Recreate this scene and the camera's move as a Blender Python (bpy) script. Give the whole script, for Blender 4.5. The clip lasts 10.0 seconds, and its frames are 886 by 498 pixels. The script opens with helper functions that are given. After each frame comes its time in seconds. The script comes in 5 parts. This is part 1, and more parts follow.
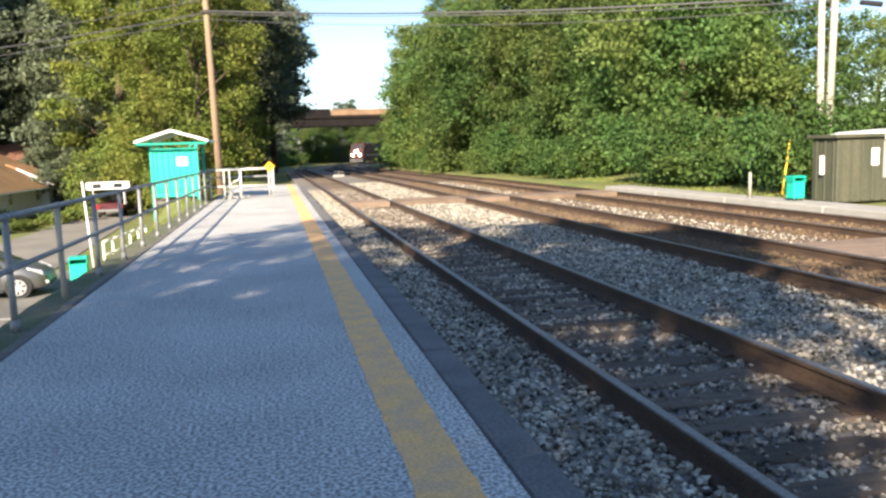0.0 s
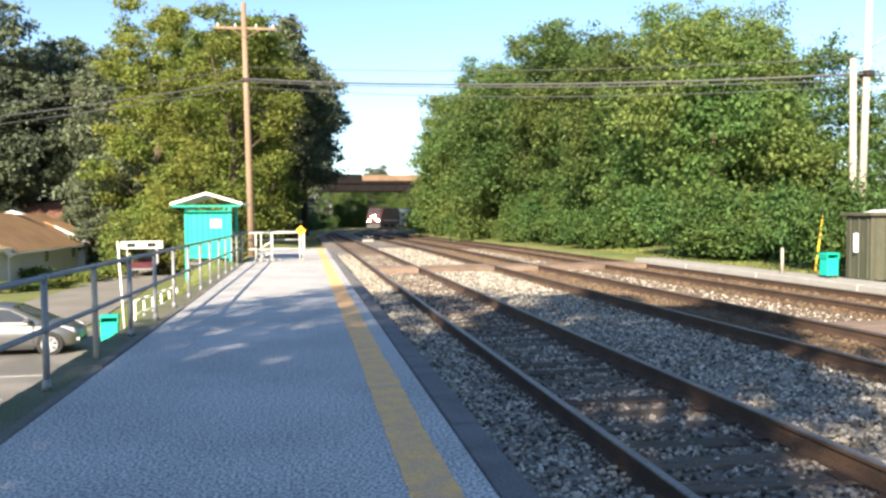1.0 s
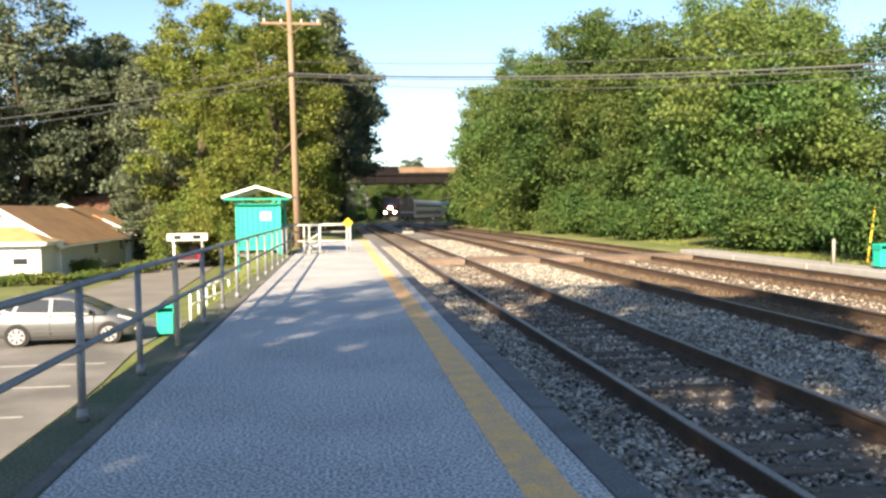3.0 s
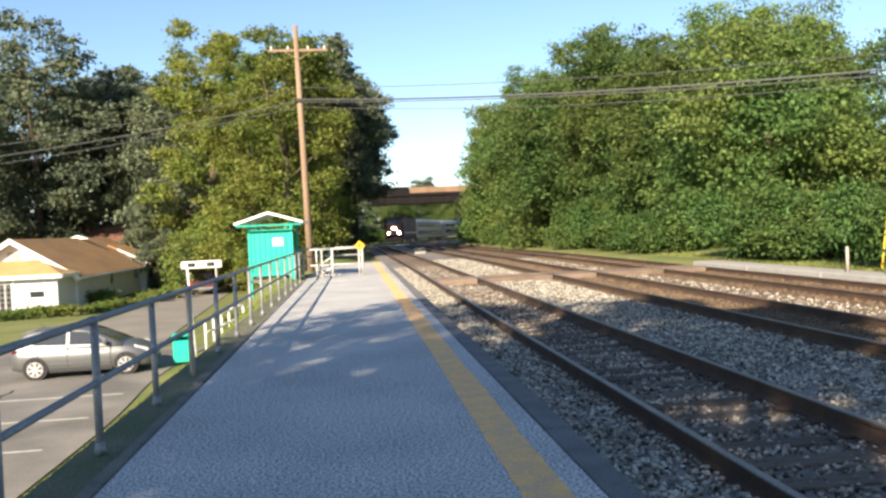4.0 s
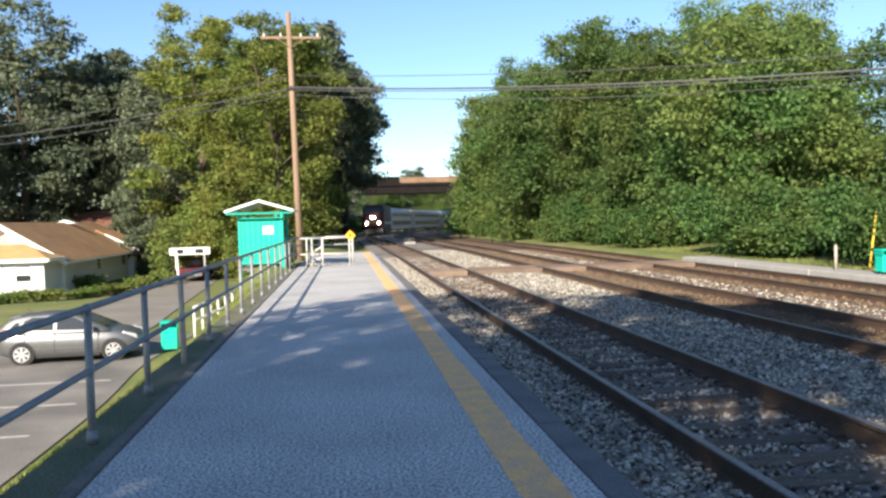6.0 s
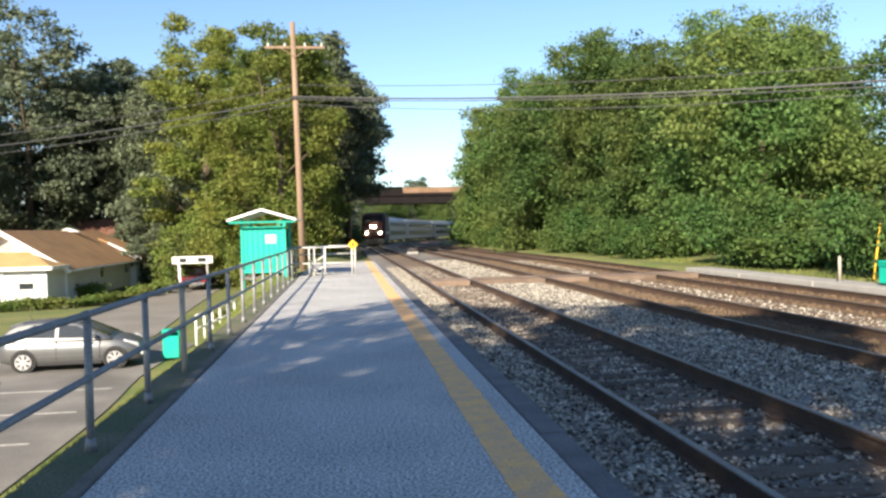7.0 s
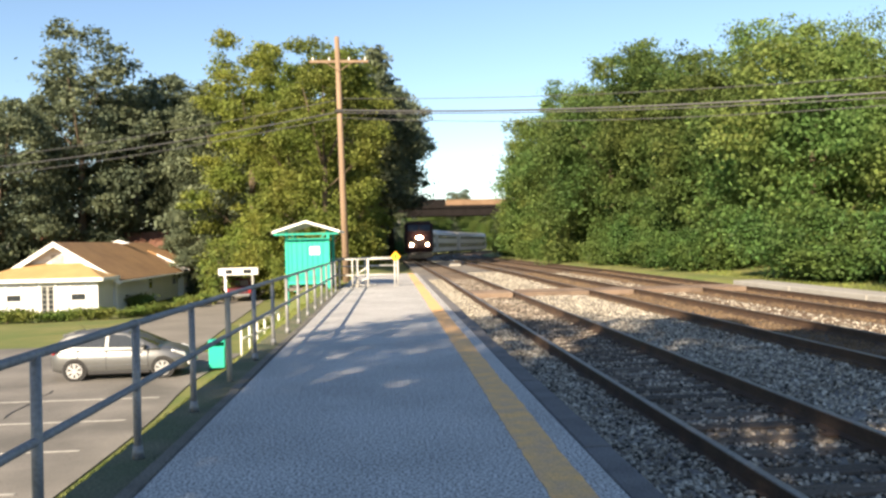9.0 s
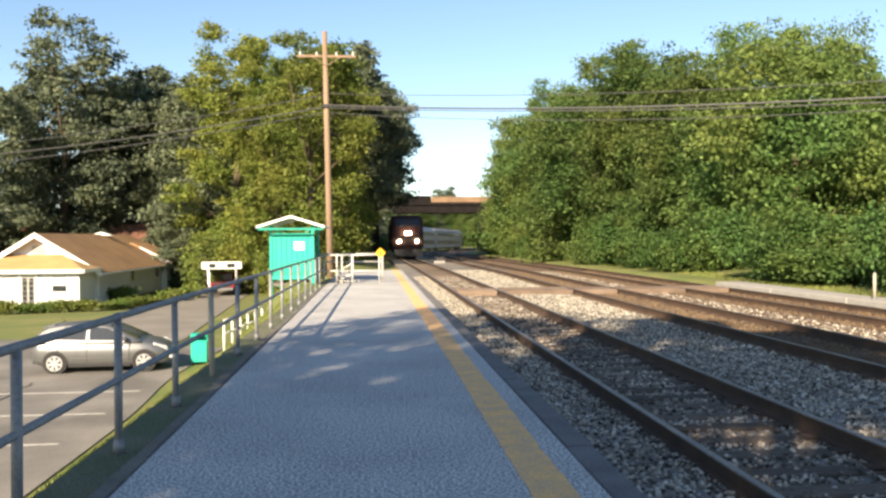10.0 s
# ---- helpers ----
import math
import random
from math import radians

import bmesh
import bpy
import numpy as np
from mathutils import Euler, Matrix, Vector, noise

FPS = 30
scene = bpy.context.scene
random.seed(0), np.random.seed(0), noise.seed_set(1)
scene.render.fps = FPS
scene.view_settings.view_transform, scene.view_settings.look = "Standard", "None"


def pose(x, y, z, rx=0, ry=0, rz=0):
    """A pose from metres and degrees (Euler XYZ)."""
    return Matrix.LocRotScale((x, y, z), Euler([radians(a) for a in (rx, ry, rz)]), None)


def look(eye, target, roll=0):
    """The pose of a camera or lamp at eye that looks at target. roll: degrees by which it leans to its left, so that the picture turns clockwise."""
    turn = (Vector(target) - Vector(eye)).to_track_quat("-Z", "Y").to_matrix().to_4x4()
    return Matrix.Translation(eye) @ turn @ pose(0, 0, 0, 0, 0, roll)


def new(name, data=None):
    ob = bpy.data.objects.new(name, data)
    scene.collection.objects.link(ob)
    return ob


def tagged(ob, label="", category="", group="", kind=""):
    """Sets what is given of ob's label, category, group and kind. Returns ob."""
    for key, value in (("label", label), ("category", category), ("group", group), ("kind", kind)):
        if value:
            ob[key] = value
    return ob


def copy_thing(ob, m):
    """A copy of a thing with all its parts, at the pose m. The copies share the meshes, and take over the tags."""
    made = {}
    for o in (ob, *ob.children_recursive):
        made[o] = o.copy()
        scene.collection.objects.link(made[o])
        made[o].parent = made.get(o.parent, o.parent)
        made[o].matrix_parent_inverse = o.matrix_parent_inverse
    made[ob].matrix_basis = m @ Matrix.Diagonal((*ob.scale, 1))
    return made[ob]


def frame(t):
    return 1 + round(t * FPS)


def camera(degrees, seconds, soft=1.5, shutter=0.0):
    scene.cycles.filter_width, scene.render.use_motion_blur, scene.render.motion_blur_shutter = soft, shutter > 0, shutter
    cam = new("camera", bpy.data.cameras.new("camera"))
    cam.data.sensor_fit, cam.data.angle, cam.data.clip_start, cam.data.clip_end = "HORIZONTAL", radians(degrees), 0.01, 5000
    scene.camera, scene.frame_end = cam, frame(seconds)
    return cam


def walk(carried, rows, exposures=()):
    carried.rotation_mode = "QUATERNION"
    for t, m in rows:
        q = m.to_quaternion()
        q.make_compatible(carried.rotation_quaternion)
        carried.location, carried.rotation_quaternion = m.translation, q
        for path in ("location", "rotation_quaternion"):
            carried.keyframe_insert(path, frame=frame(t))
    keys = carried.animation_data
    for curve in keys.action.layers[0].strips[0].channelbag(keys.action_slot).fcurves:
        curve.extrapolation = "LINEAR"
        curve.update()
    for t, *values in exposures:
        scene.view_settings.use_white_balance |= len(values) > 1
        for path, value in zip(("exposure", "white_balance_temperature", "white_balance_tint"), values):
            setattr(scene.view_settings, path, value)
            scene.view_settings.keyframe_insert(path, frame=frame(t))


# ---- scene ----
cam = camera(58.0, 10.0, soft=2.6)

PATH = [
    (0, (0.23, 1.098, 1.497), (0.63, 3.042, 1.251), -1.8),
    (0.5, (0.211, 1.085, 1.538), (0.54, 3.045, 1.312), -4.0),
    (1, (0.199, 1.082, 1.545), (0.538, 3.052, 1.465), -0.5),
    (1.5, (0.176, 1.073, 1.538), (0.471, 3.05, 1.48), 0.0),
    (2, (0.033, 1.0, 1.523), (0.285, 2.981, 1.412), -1.4),
    (2.5, (-0.204, 0.872, 1.532), (0.031, 2.856, 1.426), -3.1),
    (3, (-0.208, 0.855, 1.562), (0.044, 2.837, 1.462), -0.7),
    (3.2, (-0.178, 0.815, 1.592), (-0.027, 2.808, 1.526), -0.8),
    (4.3, (-0.174, 0.791, 1.622), (0.063, 2.777, 1.571), -3.0),
    (4.5, (-0.193, 0.813, 1.66), (0.042, 2.798, 1.615), -3.0),
    (5, (-0.222, 0.809, 1.647), (0.037, 2.792, 1.645), 0.3),
    (5.5, (-0.222, 0.821, 1.618), (0.085, 2.795, 1.536), -0.8),
    (6, (-0.234, 0.807, 1.635), (0.014, 2.79, 1.558), -1.6),
    (6.2, (-0.251, 0.804, 1.613), (-0.014, 2.788, 1.545), -2.9),
    (7.3, (-0.218, 0.849, 1.616), (0.025, 2.834, 1.578), -1.0),
    (7.5, (-0.218, 0.81, 1.608), (0.065, 2.79, 1.588), -2.3),
    (8, (-0.213, 0.826, 1.618), (0.038, 2.81, 1.602), -2.5),
    (8.5, (-0.23, 0.804, 1.621), (0.042, 2.784, 1.574), -1.0),
    (9, (-0.225, 0.863, 1.601), (-0.088, 2.858, 1.583), -1.3),
    (9.5, (-0.227, 0.849, 1.6), (-0.04, 2.841, 1.589), -1.0),
    (10, (-0.233, 0.861, 1.609), (-0.058, 2.854, 1.583), -0.4),
]
EXPOSURE = [(0, 1.82, 6150, 10), (1, 1.86, 6100, 10), (2, 1.74, 6250, 10), (3, 1.83, 6550, 10), (4.5, 1.49, 6050, 10), (6, 1.45, 5800, 10), (7.5, 1.55, 6150, 10), (9, 1.59, 6600, 10), (10, 1.61, 6650, 10)]
walk(cam, [(t, look(eye, target, roll)) for t, eye, target, roll in PATH], EXPOSURE)

# ---------- light ----------
SUN_EL, SUN_AZ = radians(27), math.atan2(-0.50, -0.866)
world = bpy.data.worlds.new("sky")
scene.world = world
world.use_nodes = True
wn, wl = world.node_tree.nodes, world.node_tree.links
sky = wn.new("ShaderNodeTexSky")
sky.sky_type, sky.sun_disc = "NISHITA", False
sky.sun_elevation, sky.sun_rotation = SUN_EL, SUN_AZ
sky.air_density, sky.dust_density, sky.ozone_density = 1.0, 0.3, 2.2
wl.new(sky.outputs[0], wn["Background"].inputs[0])
wn["Background"].inputs[1].default_value = 0.068
sun = new("sun", bpy.data.lights.new("sun", "SUN"))
sun.data.energy, sun.data.angle, sun.data.color = 5.0, radians(0.6), (1.0, 0.82, 0.60)
sun_way = Vector((math.sin(SUN_AZ) * math.cos(SUN_EL), math.cos(SUN_AZ) * math.cos(SUN_EL), math.sin(SUN_EL)))
sun.matrix_world = look(sun_way * 200, (0, 0, 0))
scene.view_settings.exposure = 0.82


# ---------- materials ----------
def mat(name, color, rough=0.8, vary=0.25, scale=4.0, fine=60.0, bump=0.25, metal=0.0, second=None, island=0.0, through_light=0.0, per_object=0.0, stretch=(1, 1, 1), spec=0.4, hard=0.2):
    """A surface with blotches at one scale, grain at another, and a fine relief."""
    m = bpy.data.materials.new(name)
    m.use_nodes = True
    n, l = m.node_tree.nodes, m.node_tree.links
    b = n["Principled BSDF"]
    geo, mp = n.new("ShaderNodeNewGeometry"), n.new("ShaderNodeMapping")
    tex = n.new("ShaderNodeTexCoord")
    l.new(tex.outputs["Object"], mp.inputs[0])
    mp.inputs["Scale"].default_value = stretch
    big, small = n.new("ShaderNodeTexNoise"), n.new("ShaderNodeTexNoise")
    for t, s, d in ((big, scale, 4), (small, fine, 3)):
        t.inputs["Scale"].default_value, t.inputs["Detail"].default_value = s, d
        l.new(mp.outputs[0], t.inputs["Vector"])
    second = second or tuple(c * (1 - vary) for c in color)
    mix = n.new("ShaderNodeMix")
    mix.data_type = "RGBA"
    ramp = n.new("ShaderNodeMapRange")
    ramp.inputs["From Min"].default_value, ramp.inputs["From Max"].default_value = 0.36, 0.64
    l.new(big.outputs["Fac"], ramp.inputs["Value"])
    l.new(ramp.outputs[0], mix.inputs["Factor"])
    mix.inputs["A"].default_value, mix.inputs["B"].default_value = (*color, 1), (*second, 1)
    hsv = n.new("ShaderNodeHueSaturation")
    val = n.new("ShaderNodeMapRange")
    val.inputs["From Min"].default_value, val.inputs["From Max"].default_value = 0.5 - hard, 0.5 + hard
    val.inputs["To Min"].default_value, val.inputs["To Max"].default_value = 1 - vary, 1 + vary
    l.new(small.outputs["Fac"], val.inputs["Value"])
    last = val.outputs[0]
    for amount, out in ((island, geo.outputs["Random Per Island"]), (per_object, None)):
        if amount:
            if out is None:
                out = n.new("ShaderNodeObjectInfo").outputs["Random"]
            r, mul = n.new("ShaderNodeMapRange"), n.new("ShaderNodeMath")
            r.inputs["To Min"].default_value, r.inputs["To Max"].default_value = 1 - amount, 1 + amount
            mul.operation = "MULTIPLY"
            l.new(out, r.inputs["Value"])
            l.new(r.outputs[0], mul.inputs[0])
            l.new(last, mul.inputs[1])
            last = mul.outputs[0]
    l.new(last, hsv.inputs["Value"])
    l.new(mix.outputs["Result"], hsv.inputs["Color"])
    l.new(hsv.outputs[0], b.inputs["Base Color"])
    b.inputs["Roughness"].default_value, b.inputs["Metallic"].default_value = rough, metal
    b.inputs["Specular IOR Level"].default_value = spec
    if bump:
        bp = n.new("ShaderNodeBump")
        bp.inputs["Strength"].default_value, bp.inputs["Distance"].default_value = bump, 0.02
        l.new(small.outputs["Fac"], bp.inputs["Height"])
        l.new(bp.outputs[0], b.inputs["Normal"])
    if through_light:
        tr, add = n.new("ShaderNodeBsdfTranslucent"), n.new("ShaderNodeMixShader")
        l.new(hsv.outputs[0], tr.inputs["Color"])
        add.inputs[0].default_value = through_light
        l.new(b.outputs[0], add.inputs[1])
        l.new(tr.outputs[0], add.inputs[2])
        l.new(add.outputs[0], n["Material Output"].inputs["Surface"])
    return m


def glow(name, color, strength):
    m = bpy.data.materials.new(name)
    m.use_nodes = True
    b = m.node_tree.nodes["Principled BSDF"]
    b.inputs["Base Color"].default_value = (*color, 1)
    b.inputs["Emission Color"].default_value, b.inputs["Emission Strength"].default_value = (*color, 1), strength
    return m


M = dict(
    platform=mat("platform_asphalt", (0.41, 0.405, 0.395), 0.9, 0.5, 0.7, 46, 0.4, second=(0.335, 0.33, 0.32), hard=0.085),
    verge=mat("mossy_dirt", (0.13, 0.125, 0.08), 0.95, 0.35, 1.6, 45, 0.8, second=(0.08, 0.10, 0.05), hard=0.12),
    rail_white=mat("weathered_white_pipe", (0.55, 0.54, 0.51), 0.6, 0.18, 3.0, 30, 0.1),
    yellow=mat("yellow_paint", (0.78, 0.445, 0.16), 0.8, 0.16, 5.0, 70, 0.25, second=(0.60, 0.37, 0.20), hard=0.14),
    edge=mat("edge_timber", (0.15, 0.145, 0.145), 0.9, 0.3, 2.0, 50, 0.5),
    curb=mat("curb_timber", (0.15, 0.14, 0.12), 0.9, 0.3, 2.0, 40, 0.5),
    concrete=mat("concrete", (0.31, 0.30, 0.275), 0.9, 0.15, 1.5, 50, 0.3),
    asphalt=mat("parking_asphalt", (0.19, 0.178, 0.16), 0.9, 0.3, 0.45, 40, 0.4, second=(0.11, 0.105, 0.095)),
    road=mat("road_asphalt", (0.20, 0.185, 0.16), 0.9, 0.2, 0.4, 60, 0.3),
    line=mat("white_line", (0.40, 0.39, 0.36), 0.8, 0.3, 6, 60, 0.2),
    grass=mat("grass", (0.10, 0.13, 0.03), 0.95, 0.35, 0.35, 30, 0.6, second=(0.16, 0.16, 0.05)),
    blade=mat("grass_blades", (0.15, 0.20, 0.04), 0.8, 0.2, 0.6, 20, 0, second=(0.22, 0.23, 0.07), island=0.35, through_light=0.35),
    ballast=mat("ballast_bed", (0.20, 0.185, 0.165), 0.95, 0.4, 2.0, 28, 1.0, second=(0.14, 0.125, 0.11)),
    rusty_bed=mat("rusty_ballast_bed", (0.13, 0.082, 0.045), 0.95, 0.35, 1.5, 28, 1.0, second=(0.13, 0.086, 0.054)),
    stone=mat("ballast_stone", (0.32, 0.30, 0.255), 0.9, 0.15, 3.0, 40, 0.3, second=(0.19, 0.17, 0.135), island=0.95),
    dirty_stone=mat("sooty_ballast_stone", (0.29, 0.26, 0.215), 0.9, 0.2, 1.5, 40, 0.3, second=(0.13, 0.105, 0.08), island=0.95),
    rusty_stone=mat("rusty_ballast_stone", (0.135, 0.09, 0.05), 0.9, 0.2, 3.0, 40, 0.3, second=(0.115, 0.083, 0.052), island=0.3),
    tie=mat("tie_wood", (0.12, 0.09, 0.066), 0.9, 0.35, 3.0, 40, 0.6, second=(0.075, 0.06, 0.047), per_object=0.35, stretch=(1, 6, 6)),
    rail_side=mat("rusty_steel", (0.072, 0.043, 0.026), 0.8, 0.3, 3.0, 60, 0.4, second=(0.046, 0.029, 0.02)),
    rail_top=mat("worn_rail_head", (0.24, 0.21, 0.19), 0.45, 0.25, 2.0, 30, 0.1, metal=0.8),
    plank=mat("crossing_plank", (0.20, 0.145, 0.105), 0.9, 0.25, 2.0, 40, 0.4, per_object=0.2),
    pipe=mat("galvanised_pipe", (0.24, 0.245, 0.25), 0.55, 0.18, 3.0, 40, 0.15, metal=0.35),
    white=mat("white_paint", (0.78, 0.77, 0.74), 0.6, 0.06, 2.0, 30, 0.05),
    teal=mat("teal_paint", (0.012, 0.42, 0.30), 0.6, 0.12, 2.0, 40, 0.1, second=(0.02, 0.36, 0.27)),
    teal_dark=mat("teal_trim", (0.01, 0.30, 0.22), 0.6, 0.12, 2.0, 40, 0.1),
    mint=mat("pale_mint_roof_edge", (0.62, 0.76, 0.72), 0.6, 0.08, 2.0, 30, 0.05),
    shingle=mat("brown_shingles", (0.40, 0.235, 0.105), 0.9, 0.2, 1.2, 30, 0.4, second=(0.32, 0.185, 0.09)),
    tan_shingle=mat("tan_shingles", (0.42, 0.27, 0.11), 0.9, 0.15, 1.2, 30, 0.4),
    red_shingle=mat("dark_red_shingles", (0.16, 0.075, 0.05), 0.9, 0.2, 1.2, 30, 0.4),
    siding=mat("white_siding", (0.58, 0.59, 0.60), 0.7, 0.05, 1.0, 20, 0.1),
    dark_glass=mat("dark_window_glass", (0.03, 0.035, 0.04), 0.12, 0.1, 1.0, 10, 0, spec=0.6),
    bark=mat("bark", (0.10, 0.075, 0.05), 0.95, 0.35, 2.0, 25, 0.9, stretch=(3, 3, 0.6)),
    pole=mat("weathered_pole", (0.25, 0.175, 0.115), 0.9, 0.25, 1.0, 30, 0.5, stretch=(4, 4, 0.3)),
    pale_pole=mat("pale_pole", (0.37, 0.34, 0.28), 0.85, 0.15, 1.0, 30, 0.3, stretch=(4, 4, 0.3)),
    wire=mat("black_cable", (0.06, 0.06, 0.065), 0.5, 0.1, 3, 20, 0),
    leaf_yellow=mat("sunny_leaves", (0.16, 0.22, 0.048), 0.6, 0.2, 0.25, 4, 0, second=(0.22, 0.235, 0.052), per_object=0.18, island=0.45, spec=0.2, through_light=0.5),
    leaf_green=mat("green_leaves", (0.095, 0.175, 0.05), 0.6, 0.2, 0.22, 4, 0, second=(0.165, 0.205, 0.055), per_object=0.28, island=0.45, spec=0.2, through_light=0.5),
    leaf_dark=mat("dark_leaves", (0.10, 0.13, 0.085), 0.6, 0.2, 0.25, 4, 0, second=(0.132, 0.155, 0.088), per_object=0.18, island=0.40, spec=0.2, through_light=0.35),
    leaf_bush=mat("bush_leaves", (0.05, 0.105, 0.027), 0.6, 0.2, 0.4, 4, 0, second=(0.082, 0.122, 0.03), island=0.45, spec=0.2, through_light=0.3),
    hedge=mat("hedge_leaves", (0.09, 0.145, 0.03), 0.7, 0.2, 0.8, 6, 0, second=(0.15, 0.17, 0.04), island=0.4, spec=0.2, through_light=0.2),
    steel=mat("bridge_steel", (0.014, 0.012, 0.012), 0.9, 0.25, 0.4, 10, 0.1, spec=0.1),
    bridge_rust=mat("bridge_concrete_parapet", (0.20, 0.13, 0.08), 0.9, 0.2, 0.5, 10, 0.2, second=(0.145, 0.092, 0.056)),
    car_paint=mat("grey_car_paint", (0.19, 0.195, 0.195), 0.32, 0.04, 1.0, 10, 0, metal=0.7),
    tyre=mat("tyre_rubber", (0.02, 0.02, 0.02), 0.85, 0.2, 5, 60, 0.2),
    rim=mat("alloy_rim", (0.62, 0.62, 0.62), 0.35, 0.05, 4, 30, 0, metal=0.7),
    red_lamp=mat("red_lamp_lens", (0.5, 0.02, 0.02), 0.2, 0.1, 4, 30, 0),
    clear_lamp=mat("clear_lamp_lens", (0.65, 0.66, 0.66), 0.15, 0.1, 4, 30, 0),
    maroon=mat("maroon_paint", (0.09, 0.022, 0.028), 0.4, 0.15, 1, 20, 0),
    black=mat("black_plastic", (0.02, 0.02, 0.022), 0.6, 0.1, 5, 40, 0.1),
    sign_yellow=mat("sign_yellow", (0.80, 0.42, 0.02), 0.5, 0.05, 4, 30, 0),
    stick=mat("yellow_marker", (0.75, 0.50, 0.04), 0.6, 0.1, 4, 30, 0),
    shed=mat("olive_shed_metal", (0.048, 0.053, 0.034), 0.75, 0.25, 1.0, 30, 0.2, second=(0.078, 0.076, 0.05), stretch=(3, 3, 0.4)),
    loco=mat("locomotive_paint", (0.05, 0.018, 0.016), 0.7, 0.2, 0.6, 15, 0.05),
    loco_front=mat("locomotive_nose_paint", (0.10, 0.065, 0.058), 0.6, 0.2, 0.8, 15, 0.05),
    coach=mat("coach_steel", (0.22, 0.23, 0.24), 0.45, 0.1, 0.6, 20, 0.1, metal=0.4),
    coach_band=mat("coach_blue_band", (0.025, 0.035, 0.07), 0.45, 0.1, 1, 20, 0),
    brick=mat("tan_brick", (0.36, 0.22, 0.14), 0.9, 0.2, 2, 30, 0.3),
    headlight=glow("headlight", (1.0, 0.80, 0.52), 110),
)


# ---------- mesh helpers ----------
def part(name, bm, material, parent=None, label="", smooth=False):
    me = bpy.data.meshes.new(name)
    bm.to_mesh(me)
    bm.free()
    me.materials.append(M[material])
    if smooth:
        for p in me.polygons:
            p.use_smooth = True
    ob = new(name, me)
    if parent:
        ob.parent = parent
    if label:
        ob["label"] = label
    return ob


def again(name, ob, parent, x=0, y=0, z=0, rx=0, ry=0, rz=0):
    """Another piece on the same mesh."""
    o = new(name, ob.data)
    o.parent = parent
    o.matrix_basis = pose(x, y, z, rx, ry, rz)
    return o


def thing(name, label, category, x=0, y=0, z=0, rz=0, group="", kind=""):
    e = new(name)
    e.matrix_basis = pose(x, y, z, 0, 0, rz)
    e.empty_display_size = 0.1
    return tagged(e, label, category, group, kind)


def box(bm, x0, x1, y0, y1, z0, z1, bevel=0.0, m=None):
    b = bmesh.new() if bevel else bm
    r = bmesh.ops.create_cube(b, size=1.0, matrix=Matrix.Translation(((x0 + x1) / 2, (y0 + y1) / 2, (z0 + z1) / 2)) @ Matrix.Diagonal((x1 - x0, y1 - y0, z1 - z0, 1)))
    if bevel:
        bmesh.ops.bevel(b, geom=b.edges[:], offset=bevel, segments=1, affect="EDGES")
        join(bm, b, m)
    elif m:
        bmesh.ops.transform(b, matrix=m, verts=r["verts"])
    return bm


def join(bm, other, m=None):
    vs = [bm.verts.new((m @ v.co) if m else v.co) for v in other.verts]
    other.verts.index_update()
    for f in other.faces:
        bm.faces.new([vs[v.index] for v in f.verts])
    other.free()


def tube(bm, a, b, r, r2=None, seg=8):
    a, b = Vector(a), Vector(b)
    d = b - a
    m = Matrix.Translation((a + b) / 2) @ d.to_track_quat("Z", "Y").to_matrix().to_4x4()
    bmesh.ops.create_cone(bm, cap_ends=True, segments=seg, radius1=r, radius2=r if r2 is None else r2, depth=d.length, matrix=m)
    return bm


def B(*args, **kw):
    return box(bmesh.new(), *args, **kw)


def T(*args, **kw):
    return tube(bmesh.new(), *args, **kw)


def prism(points, y0, y1, axis="y"):
    """A solid from an outline in x and z, from y0 to y1 (axis y), or in y and z along x."""
    bm = bmesh.new()
    rings = []
    for c in (y0, y1):
        rings.append([bm.verts.new((p, c, q) if axis == "y" else (c, p, q)) for p, q in points])
    n = len(points)
    bm.faces.new(rings[0])
    bm.faces.new(rings[1][::-1])
    for i in range(n):
        bm.faces.new((rings[0][i], rings[1][i], rings[1][(i + 1) % n], rings[0][(i + 1) % n]))
    bmesh.ops.recalc_face_normals(bm, faces=bm.faces[:])
    return bm


def mesh_from(name, verts, faces, material, parent=None, smooth=False):
    me = bpy.data.meshes.new(name)
    me.from_pydata([tuple(v) for v in verts], [], [tuple(f) for f in faces])
    me.materials.append(M[material])
    if smooth:
        me.polygons.foreach_set("use_smooth", [True] * len(me.polygons))
    me.update()
    ob = new(name, me)
    if parent:
        ob.parent = parent
    return ob


# ---------- lie of the land ----------
def smooth(a, b, x):
    t = min(1.0, max(0.0, (x - a) / (b - a)))
    return t * t * (3 - 2 * t)


CURVE_Y, CURVE_R = 92.0, 235.0


def track_line(offset, s):
    """The place and heading of a track's middle, s metres along it: straight, then bending to the right."""
    grade = -0.0045 * max(0.0, s - 45)
    if s < CURVE_Y:
        return offset, s, grade, 0.0
    a = (s - CURVE_Y) / CURVE_R
    cx = 3.17 + CURVE_R
    rad = cx - offset
    return cx - rad * math.cos(a), CURVE_Y + rad * math.sin(a), grade, -math.degrees(a)


LOT_Z = -2.4


